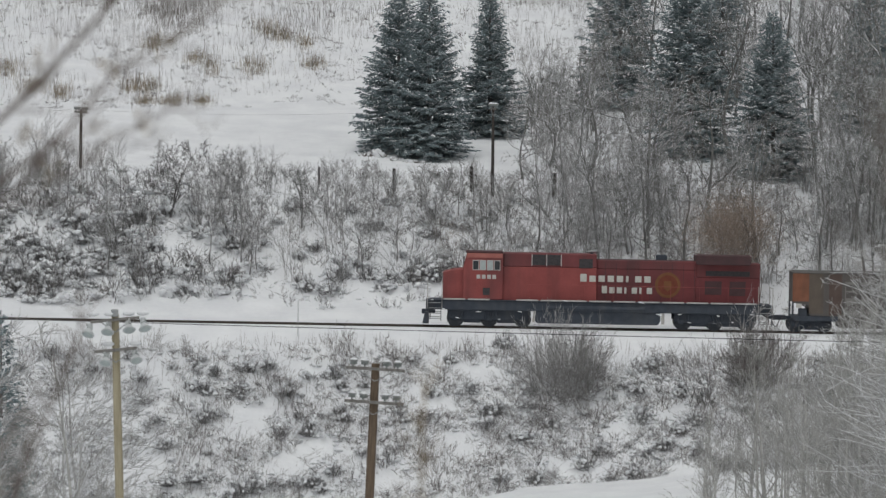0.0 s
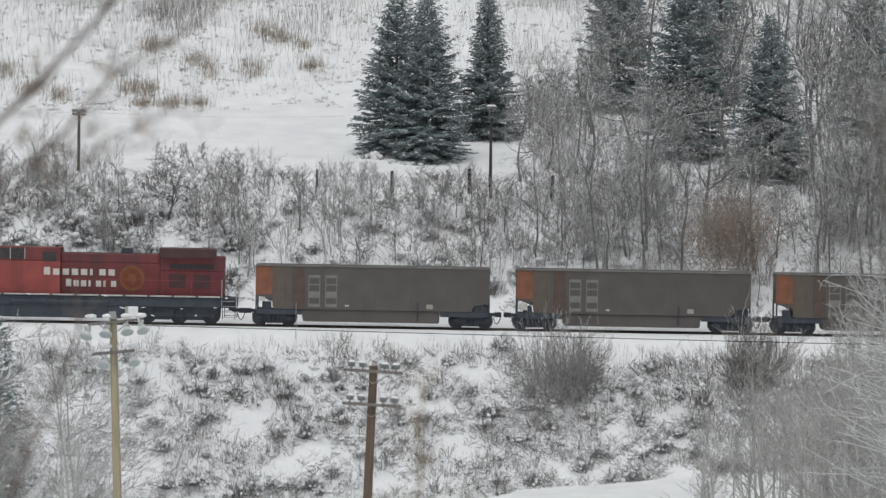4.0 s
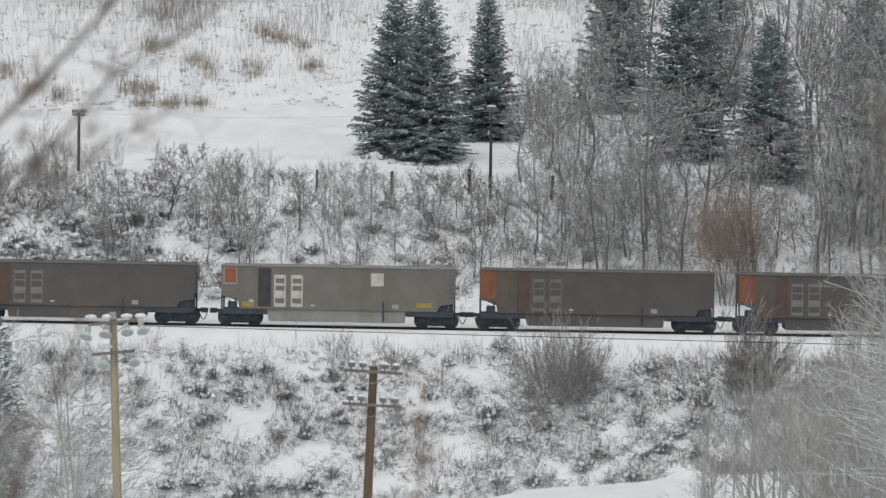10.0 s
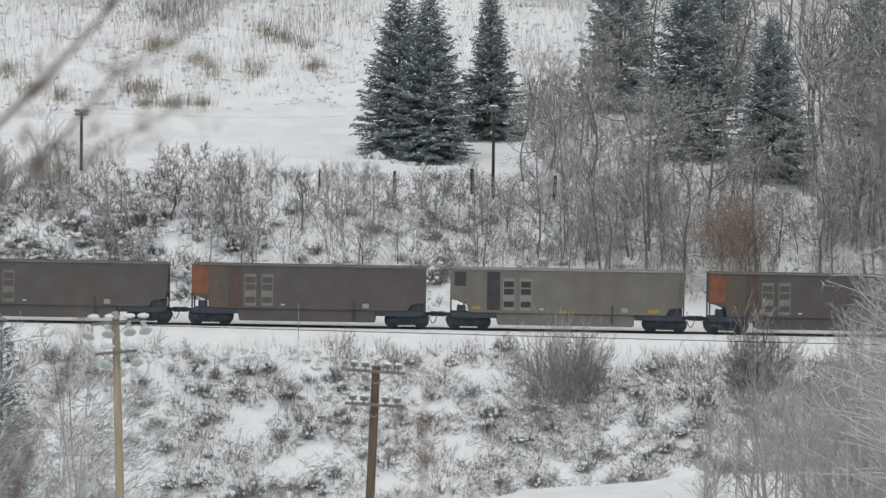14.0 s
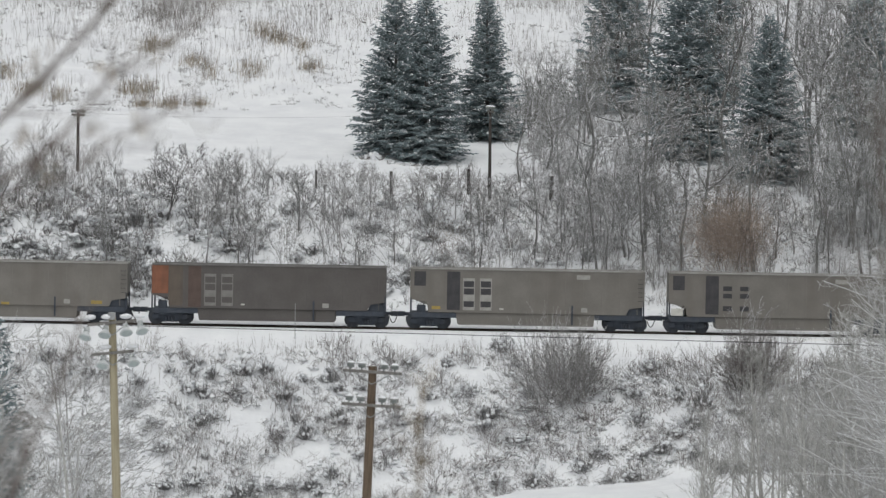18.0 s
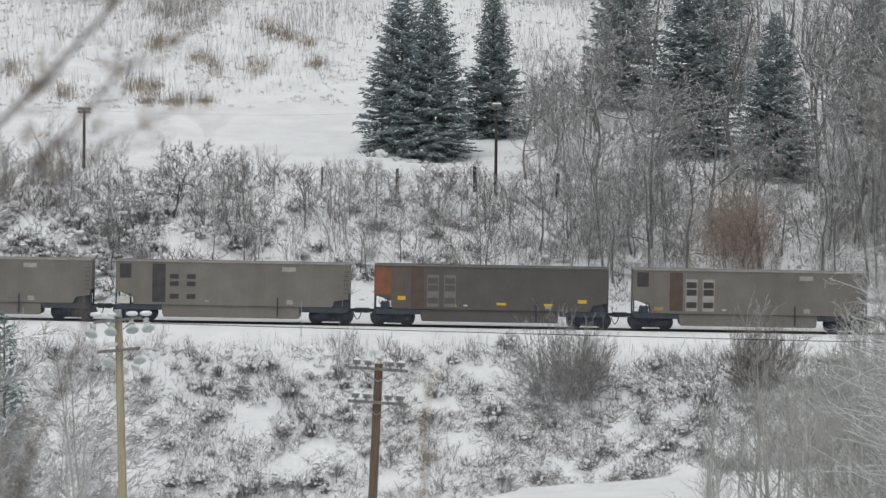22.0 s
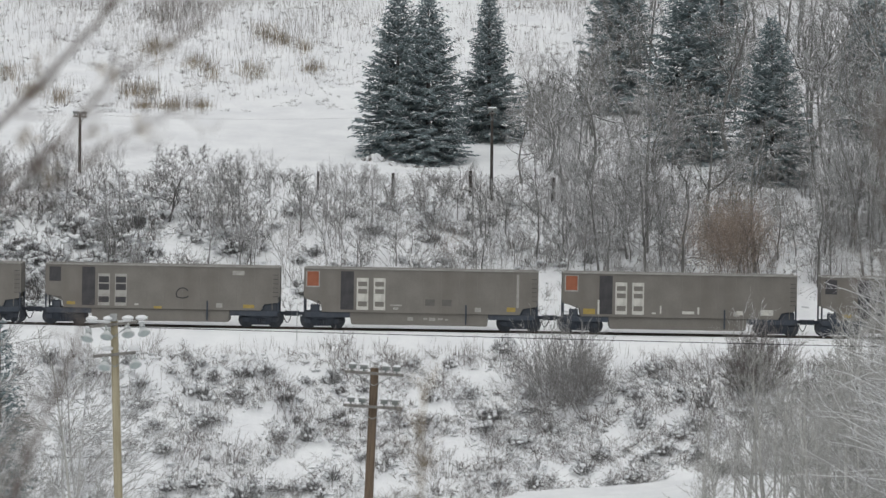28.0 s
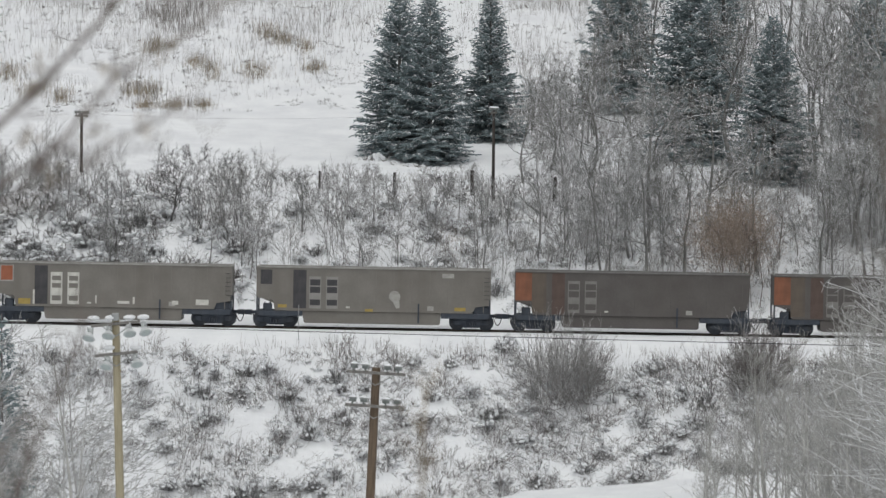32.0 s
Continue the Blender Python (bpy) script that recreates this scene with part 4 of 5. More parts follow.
def clumps(seed, n, w, h, size, material=SNOW_CLUMP):
    """Small uneven lumps of snow that lie in the twigs."""
    rng = np.random.default_rng(seed)
    bm = bmesh.new()
    for _ in range(n):
        a, r = rng.uniform(0, 6.283), w * math.sqrt(rng.uniform(0, 1))
        s = size * rng.uniform(0.5, 1.3)
        m = Matrix.Translation((r * math.cos(a), r * math.sin(a), h * rng.uniform(0.05, 0.55) * (1 - 0.5 * r / w))) @ Matrix.Diagonal((s * rng.uniform(0.8, 1.6), s * rng.uniform(0.8, 1.6), s * rng.uniform(0.6, 0.95), 1))
        bmesh.ops.create_icosphere(bm, subdivisions=1, radius=1, matrix=m)
    for v in bm.verts:
        v.co += Vector(rng.normal(0, size * 0.12, 3))
    me = bpy.data.meshes.new("snow_clump")
    bm.to_mesh(me)
    bm.free()
    me.materials.append(material)
    return me


LOW = [(bush_kind(100 + i, h, st, 0.75, (0, 1, 1), 0.011, BARK_DARK if i % 2 else TWIG), clumps(i, 11, h * 0.8, h * 0.7, 0.15)) for i, (h, st) in enumerate(((0.9, 7), (1.1, 8), (0.7, 7), (1.3, 7)))]
TALL = [bush_kind(200 + i, h, st + 2, 0.5, (0, 1, 1), 0.010) for i, (h, st) in enumerate(((2.2, 7), (2.8, 8), (1.8, 7)))]
FAN = [bush_kind(220 + i, h, st, 0.66, (0, 2, 2), 0.0082, BARK if i == 1 else TWIG_PALE, shrink=0.42, foot=0.10) for i, (h, st) in enumerate(((4.4, 7), (3.8, 8), (5.0, 7), (3.4, 7)))]
ROUND = bush_kind(300, 3.4, 170, 1.3, (0, 2, 2), 0.007, TWIG_PALE, foot=0.3, shrink=0.42)
ROUND_DARK = bush_kind(300, 3.4, 150, 1.0, (0, 2, 2), 0.008, TWIG, foot=0.3, shrink=0.42)
WITHE = [bush_kind(310 + i, h, st, 0.16, (0, 1, 1), 0.009) for i, (h, st) in enumerate(((2.6, 13), (3.4, 12)))]


def shrub_kind(seed, w, h, twigs, lumps):
    """A low dome of dark tangled twigs with snow lying on its top: stems, twigs, snow."""
    rng = np.random.default_rng(seed)
    stems, fine = [], []
    for k in range(twigs):
        a, u = rng.uniform(0, 6.283), math.sqrt(rng.uniform(0, 1))
        tip = np.array([w * u * math.cos(a), w * u * math.sin(a), h * (1 - 0.7 * u * u) * rng.uniform(0.25, 1.35)])
        root = tip * (0.3, 0.3, 0) + (0, 0, -0.05)
        mid = (root + tip) / 2 + rng.normal(0, 0.12 * w, 3)
        row = stems if k < twigs // 8 else fine
        r = 0.018 if row is stems else 0.012
        row.append((*root, *mid, r, r * 0.8))
        row.append((*mid, *tip, r * 0.8, r * 0.5))
        for _ in range(2):
            end = mid + (tip - mid) * rng.uniform(0.2, 0.9) + rng.normal(0, 0.16 * w, 3)
            fine.append((*mid, *end, 0.010, 0.006))
    bm = bmesh.new()
    for _ in range(lumps):
        a, u = rng.uniform(0, 6.283), math.sqrt(rng.uniform(0, 1)) * 1.05
        size = rng.choice([0.03, 0.045, 0.06, 0.10])
        m = Matrix.Translation((w * u * math.cos(a), w * u * math.sin(a), max(0.03, h * (1 - 0.8 * u * u) * rng.uniform(0.55, 1.05)))) @ Matrix.Diagonal((size * rng.uniform(0.8, 1.7), size * rng.uniform(0.8, 1.7), size * rng.uniform(0.5, 0.9), 1)) @ Matrix.Rotation(rng.uniform(0, 6.283), 4, "X")
        bmesh.ops.create_icosphere(bm, subdivisions=2, radius=1, matrix=m)
    for v in bm.verts:
        v.co += Vector(rng.normal(0, 0.02, 3))
    me = bpy.data.meshes.new("snow_load")
    bm.to_mesh(me)
    bm.free()
    me.materials.append(SNOW_CLUMP)
    return (bars(stems, SHRUB, "stem"), bars(fine, SHRUB, "crown")), me


SHRUBS = [shrub_kind(500 + i, w, h, n, m) for i, (w, h, n, m) in enumerate(((0.62, 0.62, 44, 26), (0.8, 0.55, 56, 36), (0.45, 0.5, 38, 16), (0.95, 0.7, 66, 48), (0.6, 0.75, 50, 22), (0.75, 0.8, 60, 24), (0.5, 0.4, 34, 20)))]


def plant_shrub(i, x, y, s, turn, label, group):
    kind, lump = SHRUBS[i % len(SHRUBS)]
    plant_bush(kind, x, y, (s * (0.75 + 0.13 * (i * 3 % 5)), s * 0.9, s * (0.8 + 0.16 * (i * 7 % 5))), turn, label, group, lump, name="snowy_shrub")


def patch(x, y):
    """Where low growth gathers on the banks, in drifts a few metres wide."""
    return np.sin(x * 0.62 + 1.1 * np.sin(y * 0.8)) * np.sin(y * 1.1 + 0.8 * np.sin(x * 0.33)) + 0.4 * np.sin(x * 1.5 + 2) * np.sin(y * 2.1 + x * 0.4)


def plant_tree(kind, i, x, y, s, turn, label, group, category="bare tree"):
    t = empty("bare_tree", pose(x, y, gz(x, y) - 0.1, 0, 0, turn))
    t.scale = (s, s, s)
    tagged(t, label, category, group)
    trunk, crown = TREES[kind][i % len(TREES[kind])]
    part("trunk", trunk, BARK, t)
    part("crown", crown, BARK, t)


def plant_bush(kind, x, y, s, turn, label, group, lump=None, name="bare_bush"):
    b = empty(name, pose(x, y, gz(x, y) - 0.03, 0, 0, turn))
    b.scale = s if isinstance(s, tuple) else (s, s, s)
    tagged(b, label, "bush", group)
    tagged(part("stem", kind[0], TWIG, b), kind="stuff")
    tagged(part("crown", kind[1], TWIG, b), kind="stuff")
    if lump:
        tagged(part("snow_load", lump, SNOW_CLUMP, b), kind="stuff")


def spruce_kind(seed, height, radius, whorls, shape=0.85, waist=1.0):
    """Trunk and crown of a spruce: drooping boughs with flat sprays of needles."""
    rng = np.random.default_rng(seed)
    segs, pads, boughs = [], [], whorls * 9
    for b in range(boughs):
        f = (b + rng.uniform(0, 1)) / boughs
        f = 1 - (1 - f) ** 0.72
        z = height * (0.02 + 0.97 * f)
        reach = radius * (1 - f) ** shape * (0.80 + 0.2 * min(1, f * 6)) + 0.14
        reach *= 1 - (1 - waist) * min(1.0, max(0.0, (f - 0.36) / 0.08)) * (1 - f)
        a = b * 2.39996 + rng.uniform(-0.5, 0.5)
        ln = reach * rng.choice([0.75, 0.9, 1.0, 1.05, 1.2]) * rng.uniform(0.92, 1.08)
        rise = 0.55 * f - 0.15 + rng.normal(0, 0.06)
        out = np.array([math.cos(a), math.sin(a), 0])
        side = np.array([-math.sin(a), math.cos(a), 0])
        n = max(3, int(ln / 0.25))
        root = np.array([0, 0, z])
        prev = root + out * ln * 0.15
        for i in range(n):
            u = 0.15 + 0.85 * (i + 1) / n
            q = root + out * ln * u + np.array([0, 0, ln * (rise * u - 0.34 * u * u * (1 - f) + 0.26 * u ** 3)]) + rng.normal(0, 0.03, 3)
            segs.append((*prev, *q, 0.062 * (1 - 0.4 * u), 0.056 * (1 - 0.6 * u)))
            low = q + out * 0.16 + rng.normal(0, 0.05, 3) + (0, 0, -0.13)
            segs.append((*q, *low, 0.05, 0.018))
            if u < 0.30 and n > 4:
                prev = q
                continue
            for sgn in (-1, 1):
                w = (0.18 + 0.36 * min(ln, 1.6) * (1 - u * 0.75)) * rng.uniform(0.7, 1.35)
                tip = q + (out * 0.6 + side * sgn * 0.85) * w + np.array([0, 0, rng.uniform(-0.20, 0.08) * (0.5 + w)])
                segs.append((*q, *tip, 0.052, 0.016))
                if u > 0.5 and rng.random() < 0.06:
                    pads.append((*(q + (0, 0, 0.07)), *(q * 0.25 + tip * 0.75 + (0, 0, 0.06)), 0.06, 0.03))
            if u > 0.45 and rng.random() < 0.07:
                pads.append((*(prev + (0, 0, 0.07)), *(q + (0, 0, 0.07)), 0.075, 0.06))
            prev = q
    trunk = [(0, 0, -0.3, 0, 0, height * 0.5, 0.20, 0.12), (0, 0, height * 0.5, 0, 0, height, 0.12, 0.02)]
    return bars(trunk, BARK_DARK, "trunk", 8), bars(segs, NEEDLE, "crown", 3), bars(pads, SNOW_CLUMP, "snow_dusting", 4)


SPRUCES = [spruce_kind(1, 12.0, 3.3, 52), spruce_kind(2, 12.2, 3.15, 52), spruce_kind(3, 10.6, 2.75, 46, 0.85, 0.45), spruce_kind(4, 13.0, 3.0, 46), spruce_kind(5, 14.5, 1.9, 36, 0.8)]


def plant_spruce(i, x, y, s, turn, label):
    t = empty("spruce_tree", pose(x, y, gz(x, y) - 0.1, 0, 0, turn))
    t.scale = (s, s, s)
    tagged(t, label, "spruce tree", "spruces on the hillside")
    part("trunk", SPRUCES[i][0], BARK_DARK, t)
    part("crown", SPRUCES[i][1], NEEDLE, t)
    tagged(part("snow_dusting", SPRUCES[i][2], SNOW_CLUMP, t), kind="stuff")


FULL = "full dark green spruce dusted with snow"
for i, x, y, s, turn in ((0, -3.1, 36, 0.99, 20), (1, -0.95, 33.6, 1.0, 100), (2, 3.4, 44, 1.03, 60), (3, 13.3, 58, 1.12, 10), (3, 17.4, 36, 1.22, 130),
                         (0, 22.6, 27, 0.95, 220), (4, 21.2, 62, 1.1, 300), (3, 31.0, 47, 1.0, 70)):
    plant_spruce(i, x, y, s, turn, FULL if x < 5 else "dark spruce among bare trees, lightly dusted with snow")


def snow_heap(x, y, w, h, seed):
    """A ragged mound of snow on brushwood at the foot of a tree."""
    rng = np.random.default_rng(seed)
    t = empty("snow_heap", pose(x, y, gz(x, y) - 0.05))
    tagged(t, "mound of snow on brushwood under the spruces", "snow heap", "mounds under the spruces")
    bm = bmesh.new()
    bmesh.ops.create_icosphere(bm, subdivisions=3, radius=1, matrix=Matrix.Translation((0, 0, h * 0.35)) @ Matrix.Diagonal((w * 0.8, w * 0.5, h * 0.5, 1)))
    for v in bm.verts:
        v.co *= 1 + 0.6 * noise.noise(v.co * 3.1 + Vector((seed, 0, 0)))
        v.co += Vector(rng.normal(0, 0.015, 3))
    part("snow_load", bm, SNOW_CLUMP, t)
    sticks = []
    for _ in range(26):
        p = rng.normal(0, 1, 3) * (w * 0.45, w * 0.25, 0)
        sticks.append((*p, *(p + rng.normal(0, 1, 3) * (w * 0.4, w * 0.2, 0) + (0, 0, h * rng.uniform(0.3, 0.9))), 0.03, 0.012))
    part("brushwood", bars(sticks, BRANCH, "brushwood"), BRANCH, t)


for k, (x, y, w, h) in enumerate(((-4.5, 32.6, 0.5, 0.75), (-5.2, 33.0, 0.35, 0.4), (-2.1, 30.8, 0.42, 0.32), (-1.4, 30.6, 0.3, 0.25), (-3.4, 31.6, 0.4, 0.35))):
    snow_heap(x, y, w, h, 60 + k)
plant_spruce(4, -22.7, -55, (3.1 - gz(-22.3, -55)) / 14.5, 40, "young spruce at the edge of the valley floor")

R = random.Random(5)


def kept_clear(x, y):
    """The open snow before the round-crowned tree on the crest."""
    return abs(x + 18.2) < 1.9 and 11 < y < 21


BANK_TREE = "leafless young tree on the snowy bank, twigs rimmed with snow"
FAN_BUSH = "tall spreading leafless bush on the snowy bank"
# brush on the cut bank behind the track; it stays low along the upper edge before the spruces
def crest(x, y):
    tilt = -0.0008 if x < -16 else -0.0024 if x < -12 else -0.0052 if x < 6 else 0.006
    return 12 + tilt * (300 + y)


for k in range(100):
    x, y = R.uniform(-33, 33), 9.5 + 15.0 * R.random() ** 0.8
    kind, i = ("slim", R.randrange(4)) if R.random() < 0.72 else ("open", R.randrange(3))
    h = {"slim": (4.2, 5.0, 4.6, 5.6), "open": (4.0, 4.6, 5.2)}[kind][i]
    size = min(R.uniform(0.6, 0.95) * (1.0 if x < 6 else 1.3), (crest(x, y) - gz(x, y)) / h)
    turn = R.uniform(0, 360) if size > 0.25 else 0
    if size > 0.25 and (x > -7 or y > 17 or k % 2) and not kept_clear(x, y):
        plant_tree(kind, i, x, y, size, turn, BANK_TREE, "trees on the bank")
for k in range(140):
    x, y = R.uniform(-33, 33), 9.0 + 15.0 * R.random() ** 0.65
    i = R.randrange(4)
    size = min(R.uniform(0.55, 1.0), (crest(x, y) - gz(x, y)) / (4.4, 3.8, 5.0, 3.4)[i])
    turn = R.uniform(0, 360) if size > 0.25 else 0
    if size > 0.25 and (x > -7 or y > 14 or k % 3 == 0) and not kept_clear(x, y):
        plant_bush(FAN[i], x, y, size, turn, FAN_BUSH, "tall bushes on the bank", name="tall_bush")
for kind, i, x, y, size in (("open", 1, -21.6, 18.5, 0.8), ("slim", 1, -21.2, 17.5, 0.72), ("slim", 3, -15.3, 12.5, 1.0), ("slim", 0, -12.6, 10.5, 1.25), ("slim", 2, -13.2, 12.0, 1.1),
                             ("slim", 3, -5.6, 11.0, 1.0), ("slim", 1, 2.1, 10.5, 1.05), ("slim", 2, -3.0, 12.5, 0.95)):
    plant_tree(kind, i, x, y, size, 50 * i, BANK_TREE, "trees on the bank")
for x, y, size in ((13.2, 11, 1.6), (15.6, 10.5, 1.9), (12.2, 14, 1.5), (20.5, 13, 1.8), (24.5, 11, 1.7), (17.5, 17, 1.8), (9.8, 19, 1.5), (27, 16, 2.0)):
    plant_tree("open", int(x), x, y, size, x * 40, "old leafless tree with a dark trunk by the track", "trees on the bank")
for k in range(150):
    x, y = (R.uniform(-32, 31) if k < 70 else R.uniform(-32, -13)), 7.8 + 15 * R.random()
    kind, lump = R.choice(LOW)
    size, turn = R.uniform(0.8, 1.6), R.uniform(0, 360)
    if x < -13 or k % 2:
        plant_bush(kind, x, y, size, turn, "low leafless bush half buried in snow", "bushes on the bank", lump, name="low_bush")
plant_tree("oak", 0, -18.2, 18.2, 0.78, 30, "round-crowned leafless tree with a short dark trunk", "trees on the bank")
for k, (x, y, s) in enumerate(((-28.2, 22.9, 0.78), (-27.2, 23.2, 0.82), (-26.6, 22.6, 0.66), (-23.6, 22.4, 0.62), (-29.6, 22.4, 0.7))):
    plant_bush(FAN[(2 * k) % 4], x, y, s, 50 * k, "dense leafless bush on the crest of the bank", "tall bushes on the bank", name="tall_bush")
# the wood to the east, above and behind
for k in range(44):
    y = R.uniform(9, 66)
    x = R.uniform(9 + max(0, y - 40) * 0.05, 24 + y * 0.22)
    if y < 28 and abs(x / (300 + y) - 0.0695) < 0.007:
        continue
    if (y < 36 and abs(x / (300 + y) - 0.0515) < 0.005) or (y < 58 and abs(x / (300 + y) - 0.0372) < 0.005 and k % 2):
        R.random(), R.randrange(3), R.uniform(0.6, 1.1), R.uniform(0, 360)
        continue
    plant_tree("birch" if R.random() < 0.75 else "open", R.randrange(3), x, y, R.uniform(0.6, 1.1), R.uniform(0, 360), "tall leafless tree with snow along its branches", "trees of the wood")
for k in range(10):
    x, y = R.uniform(24, 33), R.uniform(9, 20)
    plant_tree("birch", R.randrange(3), x, y, R.uniform(0.8, 1.1), R.uniform(0, 360), "tall leafless tree with snow along its branches", "trees of the wood")
for k in range(16):
    x, y = R.uniform(3.2, 9.5), R.uniform(11, 22)
    plant_bush(R.choice(FAN), x, y, R.uniform(0.5, 0.8), R.uniform(0, 360), FAN_BUSH, "tall bushes on the bank", name="tall_bush")
for k in range(16):
    x, y = R.uniform(26, 37), R.uniform(20, 60)
    plant_tree("birch", R.randrange(3), x, y, R.uniform(0.9, 1.25), R.uniform(0, 360), "tall leafless tree with snow along its branches", "trees of the wood")
for k in range(14):
    x, y = R.uniform(5.4, 11), R.uniform(36, 62)
    plant_tree("birch", R.randrange(3), x, y, R.uniform(0.4, 0.75), R.uniform(0, 360), "slender leafless tree at the edge of the wood", "trees of the wood")
OLD = "old spreading leafless tree, snow along its crooked limbs"
for k, (x, y, s) in enumerate(((7.4, 30, 1.0), (10.2, 27, 1.05), (13.2, 30, 1.3), (14.6, 25, 1.0), (20.0, 33, 1.35), (25.6, 30, 1.35), (28.6, 26, 1.3), (31.0, 33, 1.5),
                               (16.6, 45, 1.6), (26.5, 42, 1.6), (5.4, 25, 0.7), (-26.5, 19, 0.62), (-9.5, 19, 0.45), (-21.5, 13, 0.5), (2.6, 17, 0.5), (-30.5, 15, 0.6))):
    plant_tree("wide", k, x, y, s, 67 * k, OLD, "trees of the wood" if x > 5 else "trees on the bank")
for k in range(9):
    x, y = R.uniform(27.0, 31.5), R.uniform(9, 22)
    plant_tree("birch", k, x, y, R.uniform(0.75, 1.1), R.uniform(0, 360), "tall leafless tree with snow along its branches", "trees of the wood")
for k in range(20):
    x, y = R.uniform(12, 34), R.uniform(60, 84)
    plant_tree("birch" if k % 3 else "wide", k, x, y, R.uniform(0.8, 1.2), R.uniform(0, 360), "tall leafless tree with snow along its branches", "trees of the wood")
for k in range(18):
    kind, lump = R.choice(LOW)
    plant_bush(kind, R.uniform(-31, -22.5), R.uniform(6.2, 9.5), R.uniform(0.8, 1.4), R.uniform(0, 360), "low leafless bush half buried in snow", "bushes on the bank", lump, name="low_bush")
# thicket in the valley, towards the east, and a few trees towards the west
FROSTED = "leafless valley tree with frosted branches"


def valley_tree(kind, k, x, y, top, turn):
    """A frosted tree whose tip reaches the height top."""
    h = {"frost": (10.0, 9.0, 11.0), "wisp": (9.0, 10.0, 8.0)}[kind][k % 3]
    plant_tree(kind, k, x, y, (top - gz(x, y)) / h, turn, FROSTED, "trees in the valley")


for k in range(56):
    d = R.uniform(200, 280)
    u = 0.050 + 0.047 * R.random() ** 0.8
    low, high = (0.0685, 0.052) if u < 0.064 else (0.056, 0.0435) if u < 0.081 else (0.05, 0.036)
    valley_tree("wisp", k, u * d, d - 300, 12 - d * R.uniform(high, low), R.uniform(0, 360))
for k in range(9):
    d = R.uniform(150, 200)
    u = R.uniform(0.099, 0.111)
    top, turn = 12 - d * R.uniform(0.016, 0.042), R.uniform(0, 360)
    if k % 2:
        valley_tree("frost", k, u * d, d - 300, top, turn)
for k in range(7):
    d = R.uniform(185, 230)
    valley_tree("frost", k, R.uniform(0.088, 0.101) * d, d - 300, 12 - d * R.uniform(0.044, 0.056), R.uniform(0, 360))
for k in range(9):
    y = R.uniform(-17, -8)
    valley_tree("wisp", k, (y + 300) * R.uniform(0.087, 0.1), y, R.uniform(1.5, 6.0), R.uniform(0, 360))
for k in range(40):
    y = R.uniform(-20, -9)
    x = (y + 300) * R.uniform(0.06, 0.095)
    plant_bush(R.choice(FAN), x, y, R.uniform(0.5, 0.85), R.uniform(0, 360), "tall leafless bush in the valley thicket", "thicket in the valley", name="tall_bush")
for k in range(14):
    d = R.uniform(198, 240)
    u = R.uniform(-0.1, -0.084) if k < 10 else R.uniform(-0.082, -0.075)
    top, turn = 12 - d * (R.uniform(0.036, 0.058) if k < 10 else R.uniform(0.046, 0.062)), R.uniform(0, 360)
    if k not in (1, 4, 7):
        valley_tree("frost" if k % 3 else "wisp", k, u * d, d - 300, top, turn)
# bushes on the bank below the track
SHRUB_LABEL = "low dark shrub capped with lumps of snow"
for k, (x, y) in enumerate(((-16.6, -7.2), (-18.6, -7.8), (-14.6, -13.7), (-17.5, -10.2), (-14.5, -8.7), (-12.3, -9.0), (-8.4, -7.7), (-15.4, -8.4), (-1.8, -6.5), (0.4, -6.9), (-13.7, -10.0),
                            (-9.8, -11.3), (-8.1, -11.5), (-14.2, -12.1), (-0.6, -9.2), (-2.3, -11.0), (10.2, -9.9), (11.8, -12.4), (12.2, -15.5), (8.4, -16.4), (9.7, -12.7), (14.1, -13.5),
                            (13.0, -7.1), (14.5, -9.5), (3.9, -5.2), (-19.4, -6.6), (-16.8, -11.8), (-6.3, -10.3), (-4.6, -8.7), (2.6, -12.0), (4.9, -13.9), (1.6, -9.1), (16.0, -10.7), (-18.4, -9.1))):
    plant_shrub(k, x, y, 0.8 + 0.11 * (k * 7 % 5), 77 * k, SHRUB_LABEL, "shrubs on the railway bank")
for k in range(150):
    x, y = R.uniform(-30, 24), -6.4 - 12 * R.random()
    kind, lump = R.choice(LOW)
    size, turn = R.uniform(0.5, 1.3), R.uniform(0, 360)
    if patch(x, y) > -0.15:
        plant_shrub(k, x, y, 0.4 + 0.7 * size, turn, SHRUB_LABEL, "shrubs on the railway bank")
    else:
        plant_bush(kind, x, y, size * 0.7, turn, "low snow-laden bush on the railway bank", "bushes below the track", lump, name="low_bush")
for k in range(100):
    x, y = R.uniform(-30, 24) if k < 60 else R.uniform(-24, 6), -5 - 13 * R.random()
    kind, size, turn = R.choice(TALL), R.uniform(0.4, 0.9), R.uniform(0, 360)
    if patch(x, y) > -0.4:
        plant_bush(kind, x, y, size, turn, "upright leafless bush on the railway bank", "bushes below the track", name="upright_bush")
plant_bush(ROUND, 7.5, -9.9, (1.02, 1.02, 1.44), 30, "large rounded grey-brown bush below the track", "bushes below the track", name="rounded_bush")
plant_bush(WITHE[0], -9.5, -9.5, 1.0, 0, "upright leafless bush on the railway bank", "bushes below the track", name="upright_bush")
plant_bush(FAN[0], 15.5, -10.5, 1.15, 0, "upright leafless bush on the railway bank", "bushes below the track", name="upright_bush")
plant_bush(FAN[2], 18.3, -9.5, 1.1, 80, "upright leafless bush on the railway bank", "bushes below the track", name="upright_bush")


